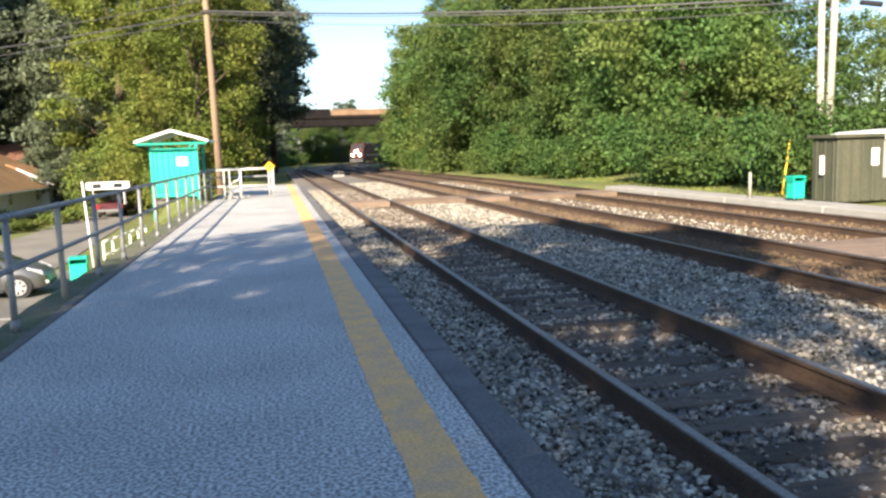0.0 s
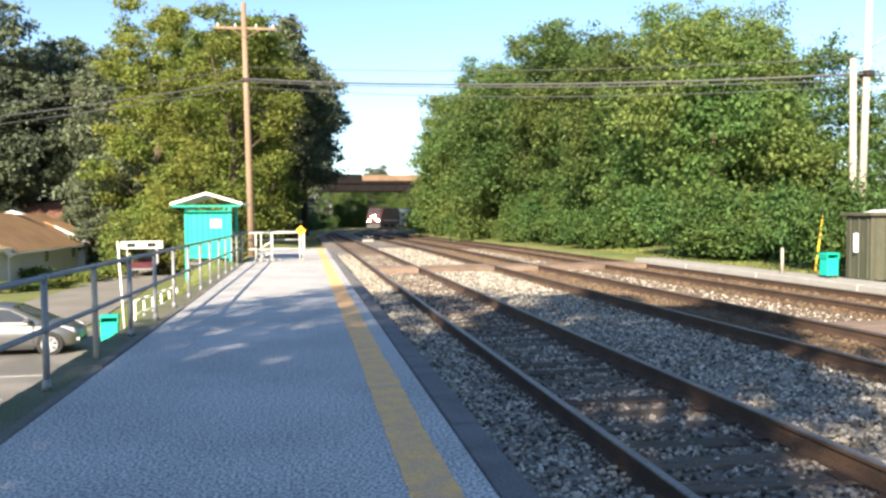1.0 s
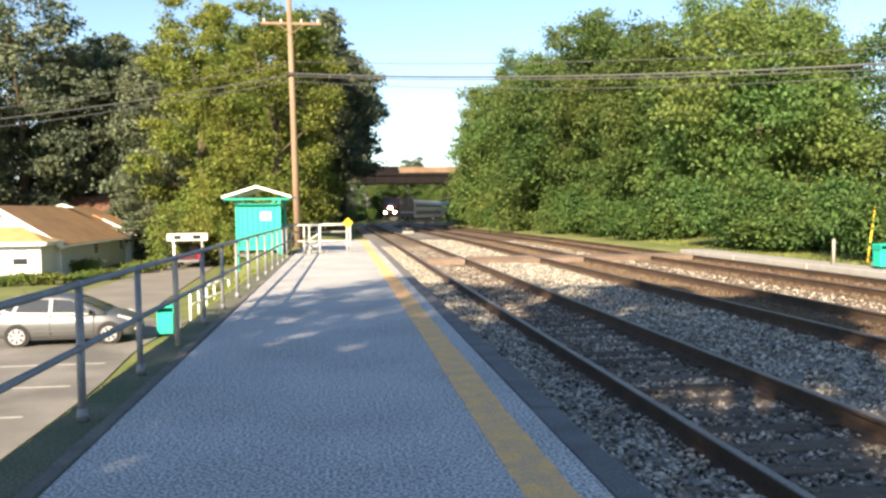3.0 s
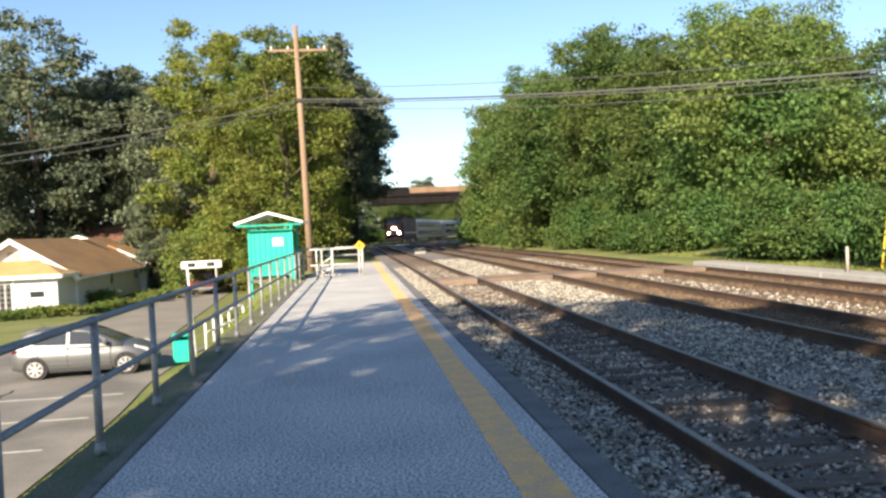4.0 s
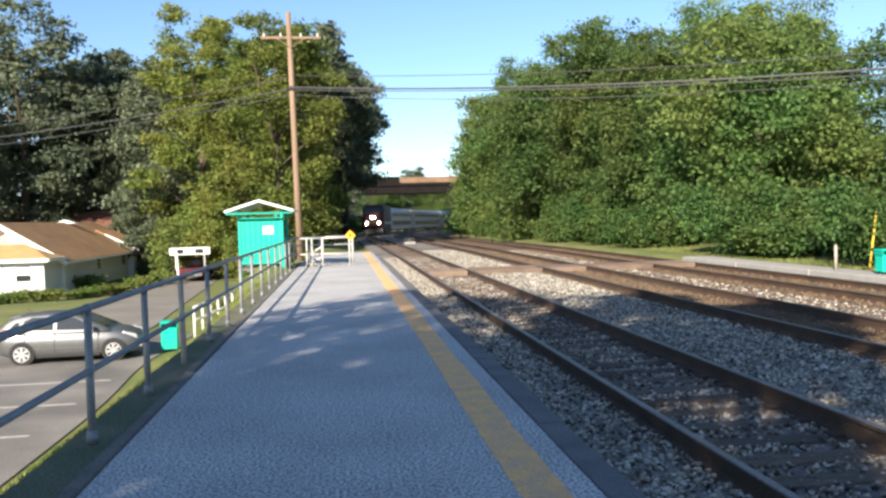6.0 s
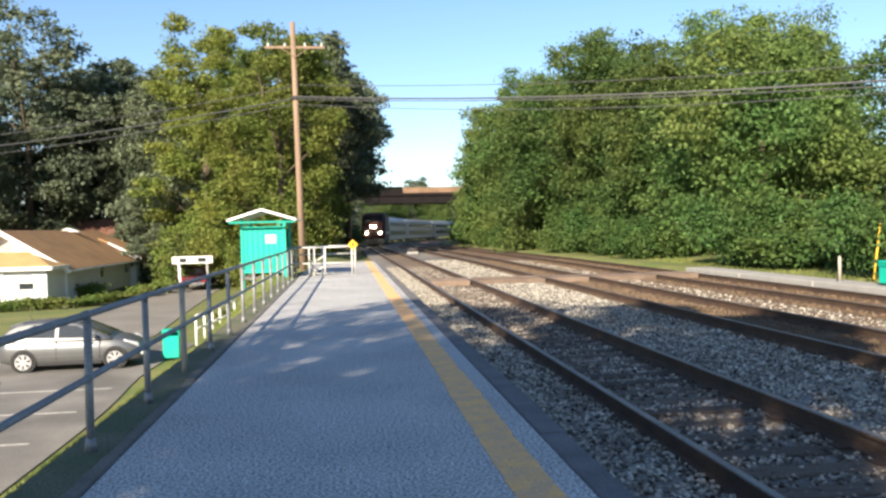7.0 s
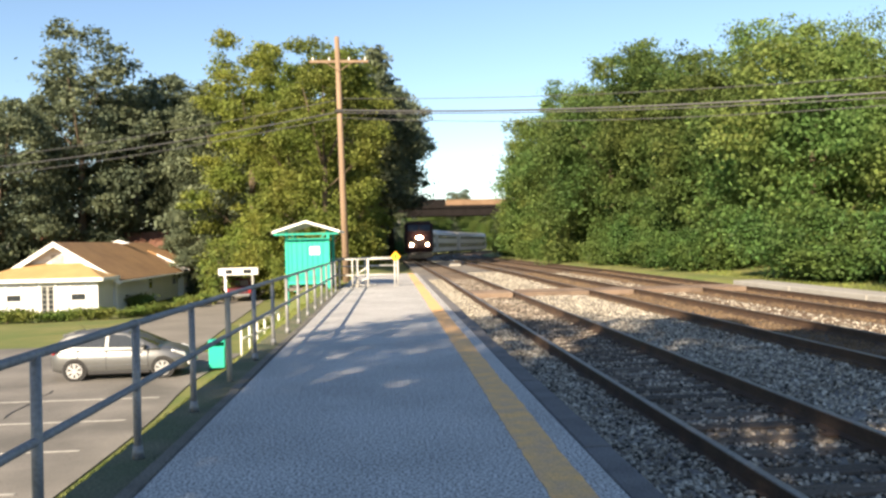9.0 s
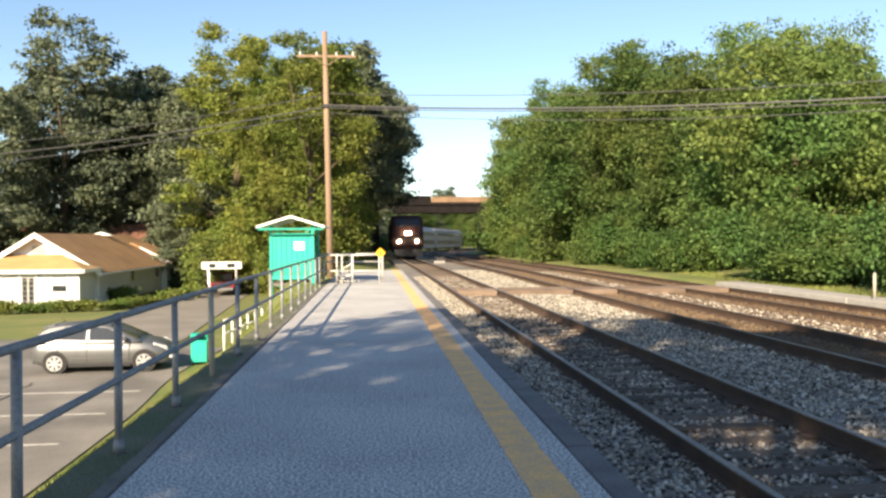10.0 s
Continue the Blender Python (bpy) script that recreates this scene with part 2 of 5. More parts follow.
def land(x, y):
    """Height of the ground."""
    base = -0.0045 * max(0.0, min(y, 260) - 45)
    bend = max(0.0, y - CURVE_Y)
    xs = x - (bend * bend / (2 * CURVE_R) if bend < 120 else 30 + (bend - 120) * 0.5)
    left = LOT_Z - 0.008 * max(0, min(y, 70) - 30)
    knoll = 0.3 * math.exp(-((y - 25.0) / 4.0) ** 2)
    bank = smooth(-5.6 - knoll, -2.1 - knoll, xs)
    z = left * (1 - bank) + (-0.14) * bank
    if xs > -1.9:
        z = -0.14 - 0.30 * smooth(-1.2, 0.6, xs)
    if xs > 11.9:
        z = -0.44 + 0.36 * smooth(11.9, 12.4, xs)
    if xs > 13.7:
        z = -0.08 + 0.5 * smooth(13.7, 22, xs)
    z += 0.95 * math.exp(-((x + 3.4) / 0.9) ** 2 - ((y - 30.3) / 1.5) ** 2) if xs < -1.9 else 0.0
    far = smooth(70, 130, y)
    if xs < -4:
        z = z * (1 - far) + (-0.2) * far
    return z + base


def ground_sheet():
    xs = sorted({*np.arange(-40, 40.1, 1.0).tolist(), *np.arange(-6, 1, 0.25).tolist(), *np.arange(11, 14, 0.25).tolist(), -900, -500, -300, -180, -120, -80, -60, 60, 80, 120, 180, 300, 500, 900})
    ys = sorted({*np.arange(-30, 130, 2.0).tolist(), *np.arange(130, 260, 6.0).tolist(), -900, -400, -150, -80, -50, 300, 400, 600, 900, 1400})
    vs = [(x, y, land(x, y)) for y in ys for x in xs]
    w = len(xs)
    fs = [(j * w + i, j * w + i + 1, (j + 1) * w + i + 1, (j + 1) * w + i) for j in range(len(ys) - 1) for i in range(w - 1)]
    ob = mesh_from("ground", vs, fs, "grass", smooth=True)
    tagged(ob, "patchy green summer grass over gently sloping ground", "ground", kind="structure")


ground_sheet()

# ---------- platform ----------
PLAT_Y0, PLAT_Y1 = -14.0, 42.5


def worn_strip(x0, x1, y0, y1, z, wobble, seed, step=0.12):
    """A thin painted strip with ragged long edges."""
    rnd = np.random.RandomState(seed)
    ys = np.arange(y0, y1, step)
    soft = np.convolve(rnd.uniform(-1, 1, len(ys) + 8), np.ones(9) / 9, "valid") * 1.6
    a = x0 + wobble * (rnd.uniform(-1, 1, len(ys)) * 0.5 + soft)
    b = x1 + wobble * (rnd.uniform(-1, 1, len(ys)) * 0.5 + np.roll(soft, 31))
    vs = [v for k, y in enumerate(ys) for v in ((a[k], y, z), (b[k], y, z), (a[k], y, z - 0.02), (b[k], y, z - 0.02))]
    fs = []
    for k in range(len(ys) - 1):
        o = 4 * k
        fs += [(o, o + 1, o + 5, o + 4), (o + 2, o, o + 4, o + 6), (o + 1, o + 3, o + 7, o + 5)]
    return vs, fs


def platform():
    p = thing("platform", "worn grey asphalt station platform beside the track", "platform", kind="structure")
    part("slab", B(-1.90, 1.232, PLAT_Y0, PLAT_Y1, -0.42, 0.0, bevel=0.006), "platform", p)
    line = mesh_from("safety_line", *worn_strip(0.752, 1.045, PLAT_Y0, PLAT_Y1 - 0.3, 0.004, 0.016, 7), "yellow", p)
    line["label"] = "faded yellow painted safety line"
    y = PLAT_Y0
    rnd = random.Random(3)
    edge = part("edge_timber", B(-0.12, 0.12, 0, 2.985, -0.4, 0.0, bevel=0.018), "edge", p)
    edge.matrix_basis = pose(1.376, y, -0.02)
    while y + 6 < PLAT_Y1:
        y += 3.0
        again("edge_timber", edge, p, 1.376 + rnd.uniform(-0.008, 0.008), y, -0.022 + rnd.uniform(-0.016, 0.006), rz=rnd.uniform(-0.12, 0.12))
    curb = part("curb_timber", B(-0.06, 0.06, 0, 2.97, -0.4, 0.0, bevel=0.014), "curb", p)
    y = PLAT_Y0
    curb.matrix_basis = pose(-1.985, y, 0)
    while y + 14 < PLAT_Y1:
        y += 3.0
        again("curb_timber", curb, p, -1.985 + rnd.uniform(-0.01, 0.01), y, rnd.uniform(-0.02, 0.006), rz=rnd.uniform(-0.15, 0.15))
    v = mesh_from("verge", *worn_strip(-2.44, -2.05, PLAT_Y0, 31.0, -0.045, 0.03, 12), "verge", None)
    tagged(v, "mossy dirt strip at the foot of the railing", "verge", kind="structure")


platform()


def railing():
    """The two-rail pipe fence along the back of the platform."""
    f = thing("platform_railing", "grey painted pipe railing with two rails along the platform edge", "railing")

    def at(y):
        return -2.24 + 0.22 * (y - 5) / 25.3

    step = 1.751
    y0, y1 = 5.524 - step * 5, 30.35
    part("top_rail", T((at(y0), y0, 1.015), (at(y1), y1, 1.015), 0.029, seg=12), "pipe", f, smooth=True)
    part("middle_rail", T((at(y0), y0, 0.525), (at(y1), y1, 0.525), 0.027, seg=12), "pipe", f, smooth=True)
    bm = T((0, 0, -0.25), (0, 0, 1.01), 0.031, seg=10)
    tube(bm, (0, 0, -0.06), (0, 0, 0.06), 0.05, 0.036, seg=10)
    post = part("post", bm, "pipe", f, smooth=True)
    n = 0
    while y0 + step * n < y1 + 0.1:
        y = y0 + step * n
        if n == 0:
            post.matrix_basis = pose(at(y), y, 0)
        elif n == 8:
            part("post", T((at(y), y, -0.25), (at(y) - 0.01, y, 1.01), 0.034, seg=10), "pale_pole", f, "paler railing post", smooth=True)
        else:
            again("post", post, f, at(y), y, 0, ry=random.Random(n).uniform(-0.8, 0.8), rx=random.Random(n + 50).uniform(-0.6, 0.6))
        n += 1
    # the galvanised clamps where the rails meet the posts
    for n in range(6, 12):
        y = y0 + step * n
        for z, r in ((1.015, 0.036), (0.525, 0.034)):
            part("clamp", T((at(y), y - 0.04, z), (at(y), y + 0.04, z), r, seg=10), "pipe", f, smooth=True)


railing()


def end_barrier():
    """The barrier across the platform's end, with the head of the ramp."""
    g = thing("end_barrier", "pale grey pipe barrier closing off the platform end", "barrier", 0, 30.35, 0)
    for n, (x0, x1) in enumerate(((-2.02, -0.98), (-0.98, 0.04))):
        for name, z in (("top_rail", 1.03), ("lower_rail", 0.45)):
            part(name, T((x0, 0, z), (x1, 0, z), 0.026), "rail_white", g, smooth=True)
    for x, top, r in ((-2.02, 1.03, 0.03), (-1.55, 1.03, 0.028), (-1.36, 1.0, 0.024), (-0.98, 1.05, 0.04), (0.0, 1.03, 0.028), (0.10, 0.95, 0.02)):
        part("post", T((x, 0, 0), (x, 0, top), r), "rail_white", g, smooth=True)
    part("brace", T((-1.5, 0.3, 0.42), (-1.0, 0.02, 0.72), 0.028), "rail_white", g, smooth=True)
    part("brace", T((-1.45, 0.3, 0.10), (-1.0, 0.02, 0.34), 0.028), "rail_white", g, smooth=True)
    part("brace", T((-1.55, 0.28, 0.07), (-0.7, 0.25, 0.05), 0.03), "rail_white", g, smooth=True)
    part("foot_block", B(-1.62, -1.30, 0.10, 0.40, 0.0, 0.10, bevel=0.02), "concrete", g)
    # the second barrier, behind
    r = thing("ramp_railing", "pale pipe railing at the head of the ramp", "railing", 0, 32.6, 0)
    for name, z in (("top_rail", 1.03), ("middle_rail", 0.72)):
        part(name, T((-2.4, 0, z), (0.15, 0, z), 0.026), "rail_white", r, smooth=True)
    for x in (-2.4, -1.5, -1.15, 0.15):
        part("post", T((x, 0, 0 if x > -1.9 else -0.14), (x, 0, 1.03), 0.028), "rail_white", r, smooth=True)
    for x, y in ((-2.5, 30.6), (-2.5, 31.6)):
        part("post", T((x, y - 32.6, -0.4), (x, y - 32.6, 1.0), 0.026), "rail_white", r, smooth=True)
    part("side_rail", T((-2.5, -2.0, 1.0), (-2.4, 0, 1.03), 0.026), "rail_white", r, smooth=True)
    # warning sign on the last post
    s = thing("warning_sign", "small yellow diamond warning sign on the barrier post", "sign", 0.04, 30.31, 1.10)
    part("panel", box(bmesh.new(), -0.135, 0.135, -0.006, 0.006, -0.135, 0.135, bevel=0.004, m=pose(0, 0, 0, 0, 45, 0)), "sign_yellow", s)
    bm = B(-0.02, 0.02, -0.012, -0.0065, -0.075, 0.0)
    box(bm, -0.05, 0.05, -0.012, -0.0065, 0.0, 0.035)
    box(bm, -0.02, 0.03, -0.012, -0.0065, 0.04, 0.08)
    part("symbol", bm, "black", s)
    part("bracket", T((0, 0.02, -0.2), (0, 0.02, 0.05), 0.012), "pipe", s)


end_barrier()

# ---------- tracks ----------
def ribbon(bm_pts, name, material, parent, offset, s0, s1, step=4.0):
    """A cross-section (x, z) swept along a track line."""
    ss, s = [], s0
    while s < s1:
        ss.append(s)
        s += step if s > CURVE_Y - 2 else max(step, 8)
    ss.append(s1)
    vs, fs, n = [], [], len(bm_pts)
    for s in ss:
        x, y, z, rz = track_line(offset, s)
        c, d = math.cos(radians(rz)), math.sin(radians(rz))
        vs += [(x + px * c, y + px * d, z + pz) for px, pz in bm_pts]
    for k in range(len(ss) - 1):
        for i in range(n):
            fs.append((k * n + i, k * n + (i + 1) % n, (k + 1) * n + (i + 1) % n, (k + 1) * n + i))
    fs += [tuple(range(n)), tuple(range(len(vs) - 1, len(vs) - n - 1, -1))]
    ob = mesh_from(name, vs, fs, material, parent)
    bm = bmesh.new()
    bm.from_mesh(ob.data)
    bmesh.ops.recalc_face_normals(bm, faces=bm.faces[:])
    bm.to_mesh(ob.data)
    bm.free()
    return ob


RAIL = [(-0.07, -0.17), (0.07, -0.17), (0.07, -0.155), (0.012, -0.135), (0.012, -0.045), (0.035, -0.035), (0.035, -0.012), (-0.035, -0.012), (-0.035, -0.035), (-0.012, -0.045), (-0.012, -0.135), (-0.07, -0.155)]
HEAD = [(-0.033, -0.0125), (0.033, -0.0125), (0.031, -0.003), (0.022, 0.0), (-0.022, 0.0), (-0.031, -0.003)]
TRACKS = {"near": (3.17, -0.10), "middle": (7.20, -0.10), "far": (11.05, -0.12)}


def track(offset, rail_z, label, ties_to, rusty):
    t = thing("track", label, "railway track", group="tracks", kind="structure")
    for side in (-0.7525, 0.7525):
        pts = [(x + side, z + rail_z) for x, z in RAIL]
        r = ribbon(pts, "rail", "rail_side", t, offset, -30, 330)
        ribbon([(x + side, z + rail_z) for x, z in HEAD], "rail_head", "rail_top", r, offset, -30, 330)
    top = rail_z - 0.17
    rnd = random.Random(int(offset * 10))
    tie = part("tie", B(-1.27, 1.27, -0.115, 0.115, -0.17, 0.0, bevel=0.012), "tie", t)
    tie.matrix_basis = pose(offset, -2.0, top)
    plate = part("tie_plate", B(-0.17, 0.17, -0.09, 0.09, 0.0, 0.012, bevel=0.004), "rail_side", t)
    plate.matrix_basis = pose(offset - 0.7525, -2.0, top + 0.001)
    s, n = -1.5, 0
    while s < ties_to:
        x, y, z, rz = track_line(offset, s)
        again("tie", tie, t, x + rnd.uniform(-0.03, 0.03), y + rnd.uniform(-0.03, 0.03), z + top + rnd.uniform(-0.012, 0.0), rz=rz + rnd.uniform(-1.2, 1.2))
        if s < 22:
            for side in (-0.7525, 0.7525):
                again("tie_plate", plate, t, x + side, y, z + top + 0.001)
        s += 0.5
        n += 1
    bm = bmesh.new()
    while s < 200:
        x, y, z, rz = track_line(offset, s)
        box(bm, -1.27, 1.27, -0.115, 0.115, -0.17, 0.0, m=pose(x, y, z + top, 0, 0, rz))
        s += 0.5
    tagged(part("far_ties", bm, "tie", t), kind="stuff")
    return t


def ballast_bed():
    """The stone bed below the three tracks, with a shoulder on each side."""
    pts = [(1.43, -0.75), (1.43, -0.262), (2.25, -0.262), (2.5, -0.30), (3.85, -0.30), (4.1, -0.262), (5.9, -0.262), (6.2, -0.285)]
    ob = ribbon([(x - 3.17, z) for x, z in pts + [(6.2, -0.75)]], "ballast", "ballast", None, 3.17, -30, 330)
    tagged(ob, "grey and white crushed stone ballast between the tracks", "ballast", kind="structure")
    pts = [(6.2, -0.75), (6.2, -0.285), (8.3, -0.285), (8.6, -0.27), (9.4, -0.27), (9.7, -0.29), (11.95, -0.29), (12.0, -0.75)]
    ob = ribbon([(x - 3.17, z) for x, z in pts], "rusty_ballast", "rusty_bed", None, 3.17, -30, 330)
    tagged(ob, "rust-brown stone ballast under the far tracks", "ballast", kind="structure")


ballast_bed()


def stones(name, label, spots, material, size, seed):
    """Loose crushed stones lying on the bed: one mesh of many small angular lumps."""
    rnd = np.random.RandomState(seed)
    shape = np.array([(1, 0, 0), (-0.9, 0.1, 0), (0, 1, 0.1), (0.1, -0.95, 0), (0.15, 0.1, 0.8), (0, 0, -0.7)])
    tri = [(0, 2, 4), (2, 1, 4), (1, 3, 4), (3, 0, 4), (2, 0, 5), (1, 2, 5), (3, 1, 5), (0, 3, 5)]
    vs, fs = [], []
    for x, y, z in spots:
        k = size * rnd.uniform(0.55, 1.35)
        e = Euler(rnd.uniform(-0.7, 0.7, 3).tolist())
        e.z = rnd.uniform(0, 6.28)
        r = np.array(e.to_matrix())
        p = (shape * rnd.uniform(0.65, 1.2, (6, 3)) * k) @ r.T + (x, y, z + k * 0.15)
        o = len(vs)
        vs += p.tolist()
        fs += [(a + o, b + o, c + o) for a, b, c in tri]
    ob = mesh_from(name, vs, fs, material)
    tagged(ob, label, "ballast", kind="stuff")


def scatter_stones():
    rnd = np.random.RandomState(5)

    def spots(n, x0, x1, y0, y1, z, power=1.7, skip=()):
        out = []
        while len(out) < n:
            x = rnd.uniform(x0, x1)
            y = y0 + (y1 - y0) * rnd.uniform() ** power
            if any(a < x < b for a, b in skip):
                continue
            out.append((x, y, z(x) - 0.0045 * max(0, y - 45)))
        return out

    near_gap = ((2.37, 2.47), (3.88, 3.98))
    z1 = lambda x: -0.258
    s = spots(15000, 1.45, 2.36, 2.0, 40, z1) + spots(27000, 3.99, 6.2, 3.0, 48, z1)
    stones("ballast_stones", "loose pale grey crushed stones on the track bed", s, "stone", 0.027, 1)
    s = spots(15000, 2.48, 3.87, 2.0, 40, lambda x: -0.285)
    # the ties lie almost bare between the stones
    s = [p for p in s if abs((p[1] + 0.25) % 0.5 - 0.25) > 0.12 or rnd.uniform() < 0.2]
    stones("sooty_stones", "dark sooty crushed stones between the near rails", s, "dirty_stone", 0.027, 4)
    s = spots(5000, 8.25, 9.6, 6.0, 45, lambda x: -0.27)
    stones("ballast_stones", "loose pale grey crushed stones on the track bed", s, "stone", 0.027, 2)
    s = spots(12000, 6.2, 8.25, 5.0, 45, lambda x: -0.272) + spots(7500, 9.7, 11.9, 6.0, 45, lambda x: -0.275)
    stones("rusty_stones", "rust-stained crushed stones around the far rails", s, "rusty_stone", 0.032, 3)


scatter_stones()


# ---------- crossings ----------
def crossing(name, label, y, width, lanes):
    c = thing(name, label, "crossing", kind="structure")
    rnd = random.Random(int(y * 7))
    for x0, x1 in lanes:
        n = 4
        plank = None
        for k in range(n):
            w = width / n
            if plank is None:
                plank = part("plank", B(x0, x1, -w / 2 + 0.01, w / 2 - 0.01, -0.16, 0.0, bevel=0.01), "plank", c)
                plank.matrix_basis = pose(0, y - width / 2 + w / 2, -0.115)
            else:
                again("plank", plank, c, rnd.uniform(-0.04, 0.04), y - width / 2 + w * (k + 0.5), -0.115 + rnd.uniform(-0.01, 0.01))


crossing("foot_crossing", "weathered timber plank crossing over the tracks", 27.6, 1.6, ((2.52, 3.82), (4.05, 6.36), (6.56, 7.86), (8.06, 10.2), (10.4, 11.7)))
crossing("near_crossing", "reddish timber planks between the far tracks", 10.9, 2.6, ((8.06, 10.2),))

# ---------- the far platform, and what stands on it ----------
def far_side():
    f = thing("far_platform", "pale concrete strip of the opposite platform", "platform", kind="structure")
    slab = part("slab", B(12.06, 13.0, 0, 3.97, -0.4, 0.0, bevel=0.02), "concrete", f)
    slab.matrix_basis = pose(0, -7.3, 0)
    for k in range(1, 9):
        again("slab", slab, f, 0, -7.3 + 4 * k, random.Random(k).uniform(-0.012, 0.0))
    b = thing("bollard", "slim cream painted bollard on the opposite platform", "bollard", 12.45, 20.1, 0)
    bm = T((0, 0, 0), (0, 0, 0.64), 0.038, seg=12)
    tube(bm, (0, 0, 0.64), (0, 0, 0.67), 0.038, 0.015, seg=12)
    part("post", bm, "pale_pole", b, smooth=True)
    part("base_plate", T((0, 0, 0), (0, 0, 0.02), 0.09, seg=12), "pipe", b)
    s = thing("marker_stick", "leaning yellow marker pole among the bushes", "marker pole", 13.75, 20.6, 0.0)
    part("shaft", T((0, 0, 0), (0.28, 0.1, 1.48), 0.026), "stick", s, smooth=True)
    part("tip", T((0.28, 0.1, 1.48), (0.292, 0.104, 1.54), 0.028), "black", s)
    litter_bin("litter_bin", 12.66, 18.5, 0.0, 0.31, 0.60, 0)


def litter_bin(name, x, y, z, w, h, rz):
    b = thing(name, "teal green square litter bin with an open slot", "litter bin", x, y, z, rz, group="litter bins")
    part("body", B(-w / 2, w / 2, -w / 2, w / 2, 0.05, h * 0.78, bevel=0.02), "teal", b)
    part("lid", B(-w / 2 - 0.02, w / 2 + 0.02, -w / 2 - 0.02, w / 2 + 0.02, h * 0.92, h, bevel=0.02), "teal", b)
    for sx in (-1, 1):
        part("side_panel", B(sx * w / 2 - 0.02, sx * w / 2 + 0.02, -w / 2, w / 2, h * 0.77, h * 0.93), "teal_dark", b)
    part("back_panel", B(-w / 2 + 0.02, w / 2 - 0.02, w / 2 - 0.03, w / 2 - 0.005, h * 0.77, h * 0.93), "teal_dark", b)
    for sx in (-1, 1):
        for sy in (-1, 1):
            part("foot", B(sx * (w / 2 - 0.05) - 0.02, sx * (w / 2 - 0.05) + 0.02, sy * (w / 2 - 0.05) - 0.02, sy * (w / 2 - 0.05) + 0.02, 0, 0.06), "black", b)


far_side()


def shed():
    s = thing("equipment_shed", "olive brown corrugated metal equipment shed with a white roof", "shed", 14.82, 17.95, -0.02)
    w, d, h = 3.6, 0.9, 1.50
    part("body", B(-w / 2, w / 2, -d / 2, d / 2, 0, h, bevel=0.02), "shed", s)
    rib = part("rib", B(-0.035, 0.035, -0.03, 0.0, 0.04, h - 0.05, bevel=0.01), "shed", s)
    rib.matrix_basis = pose(-w / 2 + 0.1, -d / 2, 0)
    for k in range(1, 13):
        again("rib", rib, s, -w / 2 + 0.1 + k * 0.283, -d / 2, 0)
    for k in range(3):
        again("rib", rib, s, -w / 2, -d / 2 + 0.12 + k * 0.3, 0, rz=-90)
    part("eave", B(-w / 2 - 0.1, w / 2 + 0.1, -d / 2 - 0.1, d / 2 + 0.1, h, h + 0.09, bevel=0.015), "shed", s)
    bm = prism([(-w / 2 + 0.45, h + 0.09), (w / 2, h + 0.09), (w / 2 - 0.2, h + 0.15), (0, h + 0.19), (-w / 2 + 0.75, h + 0.14)], -d / 2, d / 2)
    part("roof", bm, "white", s)
    part("notice", B(-0.92, -0.72, -d / 2 - 0.045, -d / 2 - 0.033, 0.85, 1.25), "white", s, "white notice")
    part("notice", B(-0.60, -0.42, -d / 2 - 0.045, -d / 2 - 0.033, 0.55, 1.42), "concrete", s, "pale weathered panel")
    part("notice", B(-0.62, -0.30, -d / 2 - 0.125, -d / 2 - 0.105, 1.44, 1.64), "white", s, "small white plate")
    part("meter", B(-w / 2 - 0.1, -w / 2 - 0.03, -0.05, 0.05, 0.65, 1.1, bevel=0.01), "white", s, "small white meter box")


shed()


